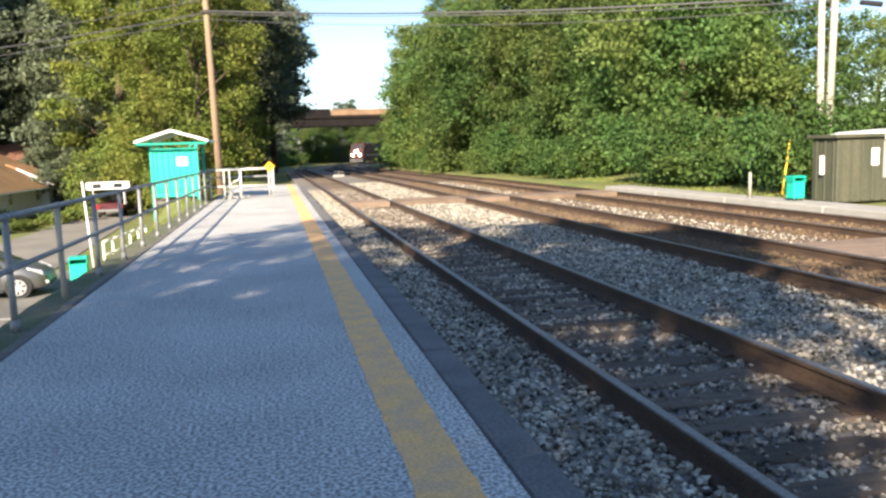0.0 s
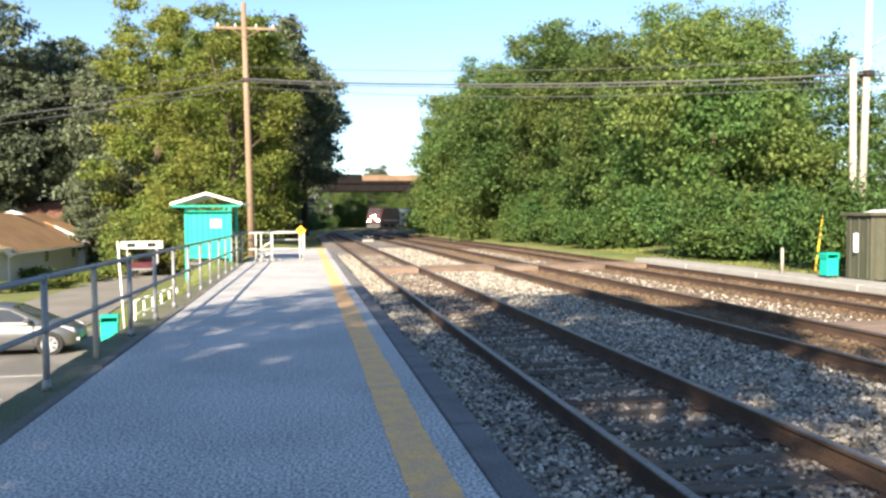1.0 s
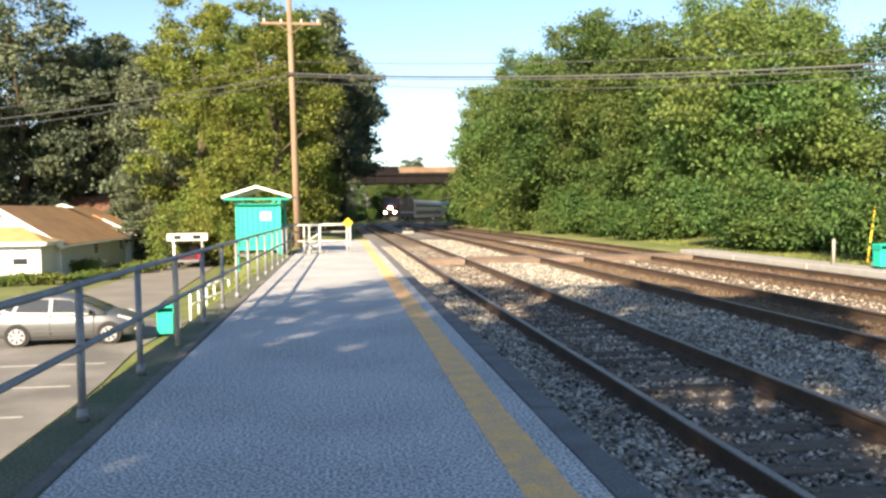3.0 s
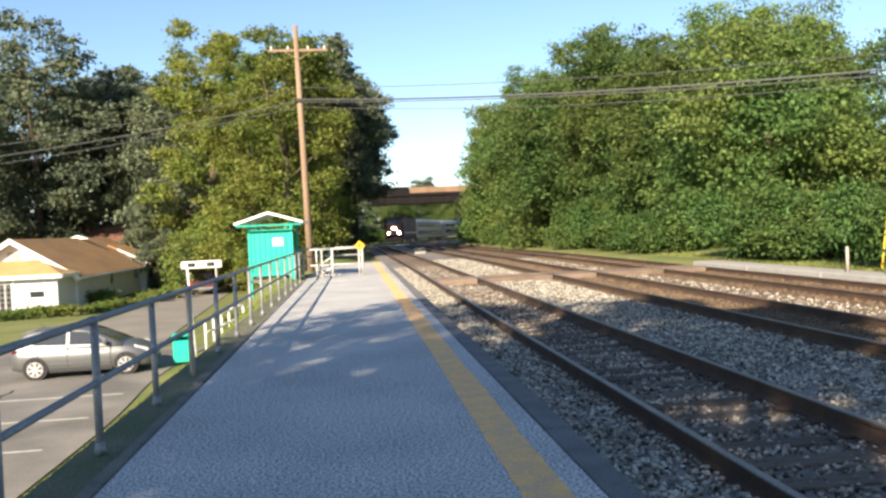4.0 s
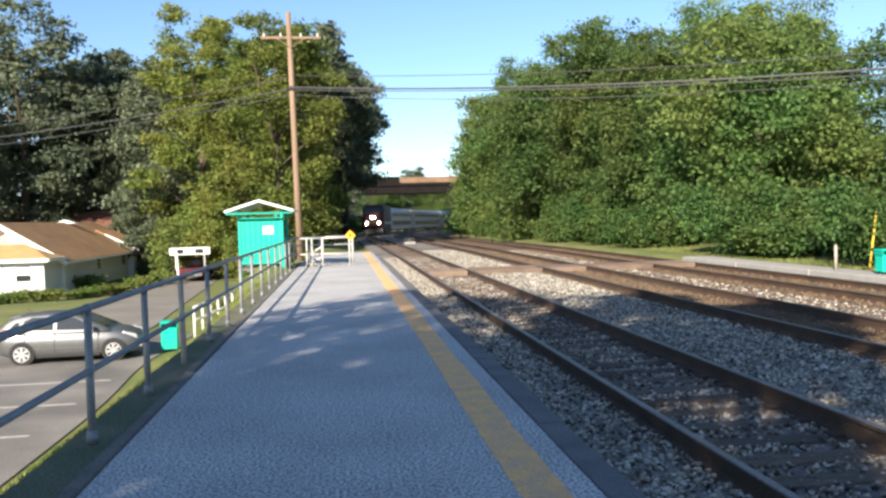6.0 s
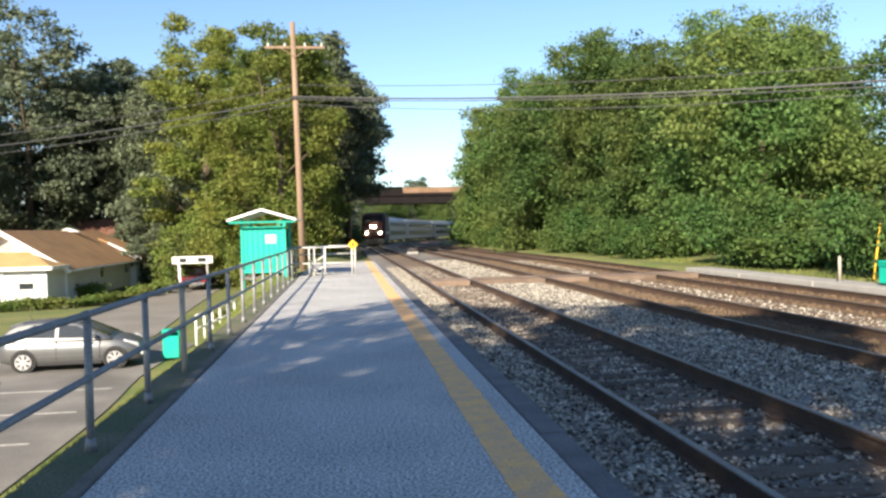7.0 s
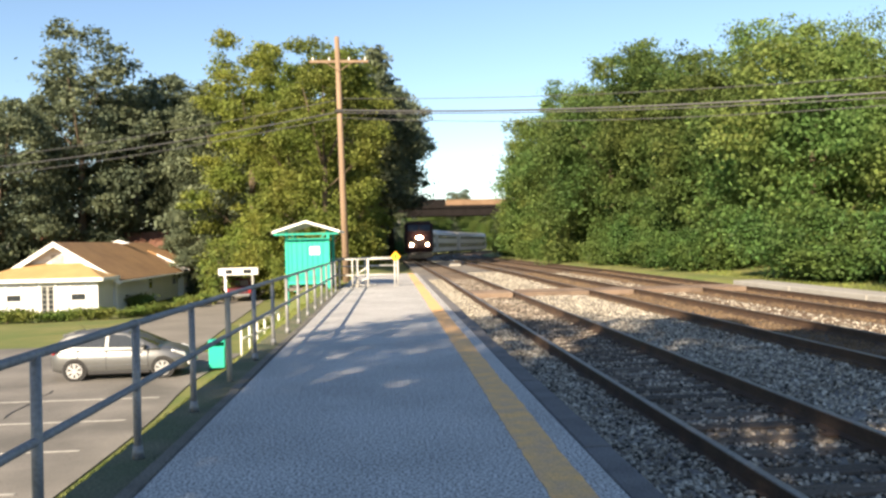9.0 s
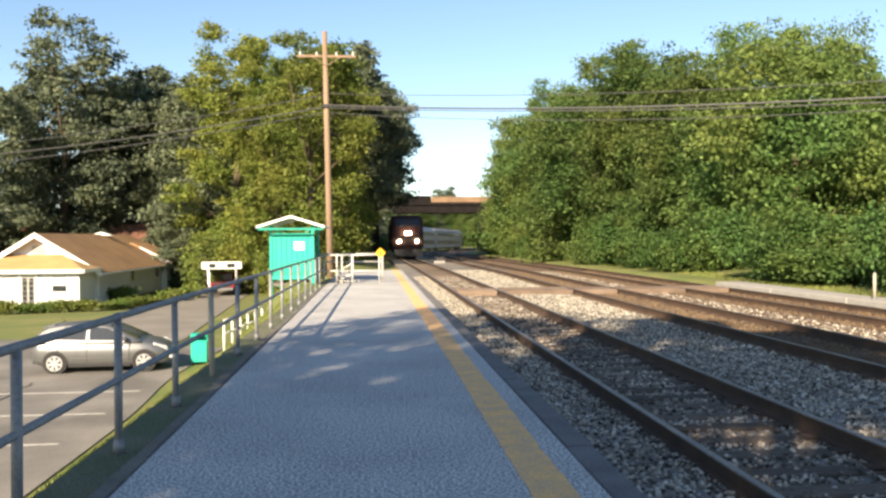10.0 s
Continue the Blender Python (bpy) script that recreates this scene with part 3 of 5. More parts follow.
# ---------- poles and wires ----------
def poles():
    p = thing("utility_pole", "tall brown wooden utility pole with a crossarm", "utility pole", -2.28, 38, -1.2, group="utility poles")
    part("shaft", T((0.12, 0, 0), (-0.08, 0, 12.35), 0.17, 0.11, seg=12), "pole", p, smooth=True)
    part("crossarm", B(-1.35, 1.35, -0.06, 0.05, 11.15, 11.27, bevel=0.01), "pole", p)
    for sx in (-1, 1):
        part("brace", T((sx * 0.6, -0.07, 11.15), (0, -0.14, 10.75), 0.02), "pole", p)
        for k in (0.45, 1.2):
            part("insulator", T((sx * k, 0, 11.27), (sx * k, 0, 11.42), 0.04, 0.03), "clear_lamp", p)
    part("cable_clamp", B(-0.22, 0.16, -0.2, 0.2, 8.85, 9.0, bevel=0.02), "black", p)
    q = thing("utility_pole", "pale weathered utility pole beside the opposite platform", "utility pole", 17.75, 24.3, -0.1, group="utility poles")
    part("shaft", T((-0.1, 0, 0), (-0.16, 0, 6.6), 0.115, 0.10, seg=12), "pale_pole", q, smooth=True)
    r = thing("utility_pole", "tall grey utility pole carrying a street lamp arm", "utility pole", 18.35, 24.9, -0.1, group="utility poles")
    part("shaft", T((0, 0, 0), (0.28, 0, 9.2), 0.13, 0.10, seg=12), "pale_pole", r, smooth=True)
    part("lamp_arm", T((0.2, 0, 7.0), (0.9, -0.3, 7.6), 0.03), "pipe", r, smooth=True)
    part("cable_clamp", B(0.05, 0.35, -0.2, 0.2, 6.15, 6.35, bevel=0.02), "black", r)
    part("splice_case", T((0.85, -0.35, 5.95), (1.5, -0.55, 5.85), 0.09), "black", r)

    def cable(name, a, b, sag, radius):
        cu = bpy.data.curves.new(name, "CURVE")
        cu.dimensions, cu.bevel_depth, cu.bevel_resolution = "3D", radius, 1
        sp = cu.splines.new("POLY")
        sp.points.add(24)
        for k in range(25):
            t = k / 24
            sp.points[k].co = (*Vector(a).lerp(Vector(b), t).xyz - Vector((0, 0, sag * 4 * t * (1 - t))), 1)
        cu.materials.append(M["wire"])
        tagged(new(name, cu), "black overhead cable strung between the poles", "cable", group="overhead cables")

    cable("overhead_cable", (-2.25, 37.9, 7.76), (18.45, 24.9, 6.15), 0.30, 0.038)
    cable("overhead_cable", (-2.25, 37.9, 7.64), (18.45, 24.9, 5.95), 0.25, 0.02)
    cable("overhead_cable", (-2.25, 37.9, 7.42), (18.45, 24.9, 5.75), 0.40, 0.014)
    cable("overhead_cable", (-2.25, 37.9, 8.3), (18.6, 24.9, 6.7), 0.30, 0.014)
    cable("overhead_cable", (-2.25, 37.9, 8.25), (-46, 66, 8.2), 0.75, 0.018)
    cable("overhead_cable", (-2.25, 37.9, 7.70), (-46, 66, 7.6), 0.80, 0.03)
    cable("overhead_cable", (-2.25, 37.9, 7.45), (-46, 66, 7.0), 0.85, 0.02)
    cable("overhead_cable", (18.45, 24.9, 6.1), (38, 12, 5.2), 0.4, 0.03)


poles()


# ---------- the shelter ----------
def shelter():
    x, y = -3.08, 29.5
    h = thing("waiting_shelter", "teal green wooden waiting shelter with a pale gabled roof", "shelter", x, y, -0.35)
    w, d = 1.46, 2.6
    z0, z1, top = 0.55, 2.18, 2.44
    part("end_wall", B(-w / 2, w / 2, 0, 0.05, z0 + 0.26, z1), "teal", h)
    board = part("board", B(-0.085, 0.085, -0.022, 0.0, z0 + 0.28, z1 - 0.1, bevel=0.006), "teal", h)
    board.matrix_basis = pose(-w / 2 + 0.09, 0, 0)
    for k in range(1, 8):
        again("board", board, h, -w / 2 + 0.09 + k * 0.183, 0, 0)
    part("bottom_rail", B(-w / 2, w / 2, -0.04, 0.05, z0, z0 + 0.12, bevel=0.01), "teal", h)
    part("kick_board", B(-w / 2, w / 2, 0.0, 0.05, z0 + 0.12, z0 + 0.26), "teal_dark", h)
    part("top_rail", B(-w / 2 - 0.02, w / 2 + 0.02, -0.04, 0.06, z1 - 0.08, z1, bevel=0.01), "teal", h)
    for sx in (-1, 1):
        for yy in (0, d):
            part("corner_post", B(sx * w / 2 - 0.05, sx * w / 2 + 0.05, yy - 0.05, yy + 0.05, -1.0, top, bevel=0.008), "teal", h)
        part("bracket", box(bmesh.new(), -0.03, 0.03, -0.03, 0.03, -0.16, 0.16, m=pose(sx * (w / 2 - 0.12), 0, top - 0.12, 0, sx * 45, 0)), "teal_dark", h)
    part("rear_wall", B(-w / 2, -w / 2 + 0.05, 0.06, d - 0.06, z0 + 0.1, z1), "teal_dark", h)
    part("bench", B(-w / 2 + 0.06, -w / 2 + 0.5, 0.15, d - 0.15, 0.78, 0.84), "teal_dark", h)
    part("deck", B(-w / 2, w / 2, -0.05, d + 0.05, 0.33, 0.42), "curb", h)
    for sx in (-1, 1):
        e, r, t = sx * 1.16, 0.0, 0.07
        part("roof_panel", prism([(0, top + 0.36), (e, top - 0.0), (e, top - t), (0, top + 0.36 - t)], -0.45, d + 0.45), "mint", h)
        part("barge_board", prism([(0, top + 0.365), (e * 1.01, top + 0.005), (e * 1.01, top - 0.075), (0, top + 0.285)], -0.48, -0.452), "white", h)
    part("fascia", B(-1.12, 1.12, -0.44, -0.40, top - 0.14, top - 0.075), "teal_dark", h)
    part("notice", B(0.08, 0.43, -0.04, -0.028, z1 - 0.58, z1 - 0.30), "white", h, "white notice with small print")
    bm = bmesh.new()
    for k in range(4):
        box(bm, 0.13, 0.38 - 0.04 * (k % 2), -0.044, -0.041, z1 - 0.39 - 0.045 * k, z1 - 0.375 - 0.045 * k)
    part("print", bm, "pipe", h, "illegible grey lines of print")


shelter()


def ramp_handrail():
    r = thing("ramp_handrail", "low white pipe handrail beside the path up the bank", "handrail")
    n, a, b = 5, Vector((-4.83, 26.0, -1.28)), Vector((-4.05, 28.8, -1.08))
    last = None
    for k in range(n + 1):
        p = a.lerp(b, k / n)
        part("post", T((p.x, p.y, min(p.z - 0.05, land(p.x, p.y) - 0.15)), (p.x, p.y, p.z + 0.42), 0.032), "white", r, smooth=True)
        if last:
            for h in (0.40, 0.0):
                part("rail", T((last.x, last.y, last.z + h), (p.x, p.y, p.z + h), 0.032), "white", r, smooth=True)
        last = p
    w = thing("leaning_pole", "slim white pole leaning on the bank behind the litter bin", "pole", -5.33, 27.0, 0)
    part("shaft", T((0, 0, land(-5.33, 27.0) - 0.05), (-0.17, 0.05, 0.84), 0.028), "white", w, smooth=True)
    part("cap", T((-0.17, 0.05, 0.84), (-0.172, 0.05, 0.88), 0.034), "white", w, smooth=True)


ramp_handrail()

# ---------- car park, road ----------
def flat_sheet(name, outline, lift, material, label, category):
    """A thin paved sheet that lies on the ground, cut into short lengths."""
    vs, fs = [], []
    for (xa, xb, y) in outline:
        for k in range(5):
            x = xa + (xb - xa) * k / 4
            vs.append((x, y, land(x, y) + lift))
    for j in range(len(outline) - 1):
        for k in range(4):
            fs.append((j * 5 + k, j * 5 + k + 1, (j + 1) * 5 + k + 1, (j + 1) * 5 + k))
    ob = mesh_from(name, vs, fs, material)
    bm = bmesh.new()
    bm.from_mesh(ob.data)
    r = bmesh.ops.extrude_face_region(bm, geom=bm.faces[:])
    bmesh.ops.translate(bm, vec=(0, 0, -0.12), verts=[v for v in r["geom"] if isinstance(v, bmesh.types.BMVert)])
    bmesh.ops.recalc_face_normals(bm, faces=bm.faces[:])
    bm.to_mesh(ob.data)
    bm.free()
    return tagged(ob, label, category, kind="structure")


def car_park():
    rows = [(-30, -5.7 - 0.4 * math.exp(-((y - 25.0) / 4.0) ** 2), float(y)) for y in range(-20, 32, 1)]
    rows += [(-30 + 0.3 * k, -7.9, 32.0 + k) for k in range(0, 4)]
    flat_sheet("car_park", rows, 0.03, "asphalt", "cracked grey asphalt car park with faded lines", "car park")
    rows = [(-13.2 - 0.03 * (y - 34), -7.9 - 0.072 * (y - 34), float(y)) for y in np.arange(34, 100, 2)]
    flat_sheet("road", rows, 0.036, "road", "narrow grey lane leading away from the car park", "road")
    p = thing("bay_lines", "faded white parking bay lines", "road marking", kind="structure")
    line = part("line", B(-12.2, -6.4, -0.05, 0.05, 0.0, 0.006), "line", p)
    line.matrix_basis = pose(0, 22.6, LOT_Z + 0.031)
    for k in range(1, 8):
        again("line", line, p, 0, 22.6 - 2.75 * k, LOT_Z + 0.031)
    crack = thing("asphalt_crack", "dark tarred crack in the car park", "crack", kind="structure")
    rnd = random.Random(2)
    x, y = -9.8, 24.2
    bm = bmesh.new()
    for k in range(9):
        x2, y2 = x + rnd.uniform(-0.1, 0.12), y - rnd.uniform(0.3, 0.5)
        a = math.degrees(math.atan2(y2 - y, x2 - x))
        box(bm, 0, math.hypot(x2 - x, y2 - y) + 0.02, -0.03, 0.03, 0, 0.005, m=pose(x, y, LOT_Z + 0.031, 0, 0, a))
        x, y = x2, y2
    part("seam", bm, "black", crack)


car_park()
litter_bin("litter_bin", -5.85, 27.3, land(-5.85, 27.3) + 0.04, 0.50, 0.95, 8)


# ---------- the hatchback ----------
def loft(stations, section):
    """A smooth shell over cross-sections; section(station) gives half an outline (y, z) from below to above."""
    vs, fs = [], []
    rings = []
    for st in stations:
        half = section(st)
        ring = [(st[0], y, z) for y, z in half] + [(st[0], -y, z) for y, z in half[::-1] if y > 1e-6]
        rings.append((len(vs), len(ring)))
        vs += ring
    for (a, n), (b, _) in zip(rings, rings[1:]):
        fs += [(a + k, a + (k + 1) % n, b + (k + 1) % n, b + k) for k in range(n)]
    fs += [tuple(range(rings[0][0], rings[0][0] + rings[0][1])), tuple(range(rings[-1][0] + rings[-1][1] - 1, rings[-1][0] - 1, -1))]
    bm = bmesh.new()
    made = [bm.verts.new(v) for v in vs]
    for f in fs:
        bm.faces.new([made[k] for k in f])
    bmesh.ops.recalc_face_normals(bm, faces=bm.faces[:])
    return bm


def panel(points, thick):
    """A thin solid pane from its corners; thick is a vector towards its back."""
    bm = bmesh.new()
    f = [bm.verts.new(p) for p in points]
    g = [bm.verts.new(Vector(p) + Vector(thick)) for p in points]
    bm.faces.new(f), bm.faces.new(g[::-1])
    for k in range(len(f)):
        bm.faces.new((f[k], g[k], g[(k + 1) % len(f)], f[(k + 1) % len(f)]))
    bmesh.ops.recalc_face_normals(bm, faces=bm.faces[:])
    return bm


def hatchback():
    c = thing("hatchback_car", "silver grey five-door hatchback parked in the car park", "car", -8.5, 26.6, LOT_Z + 0.035, 3)
    # nose to +x; half width, top and bottom of the body along its length
    body = [(-2.04, 0.55, 0.80, 0.44), (-2.02, 0.66, 0.90, 0.36), (-1.95, 0.76, 0.98, 0.29), (-1.75, 0.83, 1.02, 0.24), (-1.2, 0.86, 1.00, 0.20), (-0.3, 0.865, 0.97, 0.19), (0.6, 0.865, 0.94, 0.19), (1.1, 0.855, 0.93, 0.20), (1.45, 0.835, 0.87, 0.21), (1.75, 0.78, 0.775, 0.22), (1.93, 0.68, 0.68, 0.25), (2.02, 0.52, 0.58, 0.30), (2.05, 0.36, 0.50, 0.36)]

    def body_half(st):
        _, w, t, b = st
        h = t - b
        return [(0, b), (w * 0.86, b), (w * 0.965, b + 0.07 * h), (w * 0.975, b + 0.22 * h), (w * 0.995, b + 0.30 * h), (w, b + 0.55 * h), (w * 0.985, b + 0.74 * h), (w * 0.955, b + 0.80 * h), (w * 0.94, b + 0.92 * h), (w * 0.86, t), (w * 0.5, t + 0.022), (0, t + 0.03)]

    part("body", loft(body, body_half), "car_paint", c, smooth=True)

    def side(z):
        return 0.825 - 0.42 * (z - 0.92)

    top = [(-1.99, 0.99), (-1.86, 1.16), (-1.70, 1.30), (-1.50, 1.405), (-1.15, 1.455), (-0.6, 1.475), (-0.15, 1.465), (0.15, 1.42), (0.5, 1.27), (0.85, 1.095), (1.18, 0.94)]

    def cabin_half(st):
        _, t = st
        z = max(0.93, t - 0.07)
        return [(0, 0.88), (side(0.88), 0.88), (side(0.92), 0.92), (side(z), z), (side(z) * 0.95, t - 0.022), (side(z) * 0.80, t - 0.004), (side(z) * 0.4, t + 0.008), (0, t + 0.012)]

    part("cabin", loft(top, cabin_half), "car_paint", c, smooth=True)
    panes = (((-1.66, 1.07), (-1.44, 1.03), (-1.36, 1.24), (-1.47, 1.24)), ((-1.36, 1.02), (-0.42, 0.985), (-0.42, 1.365), (-1.02, 1.375), (-1.24, 1.27)), ((-0.33, 0.985), (0.80, 0.96), (0.50, 1.15), (0.16, 1.325), (-0.33, 1.37)))
    for sy in (-1, 1):
        for pts in panes:
            part("side_window", panel([(x, sy * (side(z) + 0.006), z) for x, z in pts], (0, -sy * 0.03, 0)), "dark_glass", c)
        part("pillar", panel([(x, sy * (side(z) + 0.009), z) for x, z in ((-0.42, 0.985), (-0.33, 0.985), (-0.33, 1.37), (-0.42, 1.365))], (0, -sy * 0.03, 0)), "car_paint", c)
        for x, z0, z1 in ((-0.39, 0.33, 0.90), (0.83, 0.36, 0.88), (-1.22, 0.62, 0.94)):
            part("door_seam", B(x, x + 0.012, sy * 0.855 - 0.012, sy * 0.855 + 0.0125, z0, z1), "black", c)
        part("sill", B(-0.93, 0.90, sy * 0.81 - 0.05, sy * 0.81 + 0.05, 0.17, 0.26, bevel=0.025), "black", c)
        part("side_moulding", B(-0.9, 0.85, sy * 0.862 - 0.01, sy * 0.862 + 0.012, 0.42, 0.46, bevel=0.008), "car_paint", c)
        for xh in (-0.60, 0.55):
            part("door_handle", B(xh - 0.1, xh + 0.1, sy * 0.862 - 0.02, sy * 0.862 + 0.02, 0.80, 0.835, bevel=0.01), "rim", c)
        part("mirror", B(0.62, 0.80, sy * 0.93 - 0.10, sy * 0.93 + 0.09, 0.96, 1.08, bevel=0.04), "car_paint", c)
        part("tail_light", panel([(-2.035, sy * 0.60, 0.80), (-1.96, sy * 0.785, 0.80), (-1.74, sy * 0.835, 0.98), (-1.80, sy * 0.80, 1.06), (-1.99, sy * 0.62, 1.02)], (0.08, -sy * 0.06, 0)), "red_lamp", c)
        part("headlight", panel([(2.015, sy * 0.46, 0.58), (1.93, sy * 0.70, 0.62), (1.62, sy * 0.825, 0.80), (1.58, sy * 0.78, 0.85), (1.88, sy * 0.60, 0.74)], (-0.08, -sy * 0.06, 0)), "clear_lamp", c)
        part("fog_lamp", T((1.96, sy * 0.60, 0.40), (2.03, sy * 0.58, 0.40), 0.05, seg=12), "clear_lamp", c)
    part("windscreen", panel([(1.10, -0.74, 0.985), (1.10, 0.74, 0.985), (0.22, 0.58, 1.405), (0.22, -0.58, 1.405)], (-0.03, 0, -0.05)), "dark_glass", c)
    part("rear_window", panel([(-1.90, -0.62, 1.13), (-1.90, 0.62, 1.13), (-1.60, 0.55, 1.375), (-1.60, -0.55, 1.375)], (0.05, 0, -0.02)), "dark_glass", c)
    part("spoiler", panel([(-1.72, -0.56, 1.385), (-1.72, 0.56, 1.385), (-1.38, 0.52, 1.445), (-1.38, -0.52, 1.445)], (0.02, 0, -0.05)), "car_paint", c)
    part("grille", B(1.93, 2.06, -0.42, 0.42, 0.30, 0.44, bevel=0.03), "black", c)
    part("rear_valance", B(-2.045, -1.93, -0.55, 0.55, 0.27, 0.40, bevel=0.03), "black", c)
    part("aerial", T((-1.2, 0, 1.46), (-1.36, 0, 1.62), 0.006), "black", c)
    for x in (-1.30, 1.27):
        for sy in (-1, 1):
            part("wheel_arch", T((x, sy * 0.60, 0.33), (x, sy * 0.866, 0.33), 0.355, seg=28), "black", c)
            w = part("wheel", T((x, sy * 0.66, 0.31), (x, sy * 0.874, 0.31), 0.31, seg=28), "tyre", c)
            part("rim", T((x, sy * 0.87, 0.31), (x, sy * 0.879, 0.31), 0.222, seg=28), "black", w)
            bm = T((x, sy * 0.875, 0.31), (x, sy * 0.897, 0.31), 0.055, seg=12)
            for k in range(7):
                for d in (-7, 7):
                    box(bm, -0.018, 0.018, -0.010, 0.010, 0.03, 0.212, m=pose(x, sy * 0.884, 0.31, 0, k * 360 / 7 + d, 0))
            ring = bmesh.new()
            n = 28
            loops = [[ring.verts.new((x + r * math.cos(6.28319 * k / n), sy * y, 0.31 + r * math.sin(6.28319 * k / n))) for k in range(n)] for r, y in ((0.20, 0.885), (0.226, 0.885), (0.226, 0.87), (0.20, 0.87))]
            for a in range(4):
                for k in range(n):
                    ring.faces.new((loops[a][k], loops[a][(k + 1) % n], loops[(a + 1) % 4][(k + 1) % n], loops[(a + 1) % 4][k]))
            bmesh.ops.recalc_face_normals(ring, faces=ring.faces[:])
            join(bm, ring)
            part("spokes", bm, "rim", w)


hatchback()


def pickup():
    z = land(-11.9, 64) + 0.04
    t = thing("pickup_truck", "dark maroon pickup truck with a white ladder rack", "truck", -11.9, 64, z, 6)
    part("body", B(-0.92, 0.92, 0, 5.2, 0.45, 1.05, bevel=0.08), "maroon", t)
    bm = B(-0.80, 0.80, 2.0, 3.9, 1.0, 1.75, bevel=0.12)
    part("cab", bm, "maroon", t)
    part("rear_window", B(-0.6, 0.6, 1.985, 2.0, 1.2, 1.6), "dark_glass", t)
    for sx in (-1, 1):
        part("tail_light", B(sx * 0.83 - 0.09, sx * 0.83 + 0.09, -0.02, 0.05, 0.7, 1.0, bevel=0.01), "red_lamp", t)
        for y in (0.95, 4.25):
            part("wheel", T((sx * 0.68, y, 0.36), (sx * 0.9, y, 0.36), 0.36, seg=20), "tyre", t)
        for y in (0.1, 1.8):
            part("rack_post", B(sx * 1.05 - 0.03, sx * 1.05 + 0.03, y - 0.03, y + 0.03, 0.95, 2.0), "white", t)
        part("rack_bar", B(sx * 1.05 - 0.04, sx * 1.05 + 0.04, -0.3, 4.2, 2.0, 2.08), "white", t)
    part("bumper", B(-0.85, 0.85, -0.12, 0.0, 0.45, 0.62, bevel=0.03), "pipe", t)
    part("tailgate", B(-0.7, 0.7, -0.015, 0.0, 0.66, 1.02, bevel=0.005), "maroon", t)
    part("load", B(-1.5, 1.5, 0.0, 2.6, 2.08, 2.62, bevel=0.03), "white", t, "white boxed load on the rack")
    for x in (-0.75, 0.7):
        part("load_window", B(x - 0.32, x + 0.30, -0.012, 0.002, 2.19, 2.53), "dark_glass", t)


pickup()


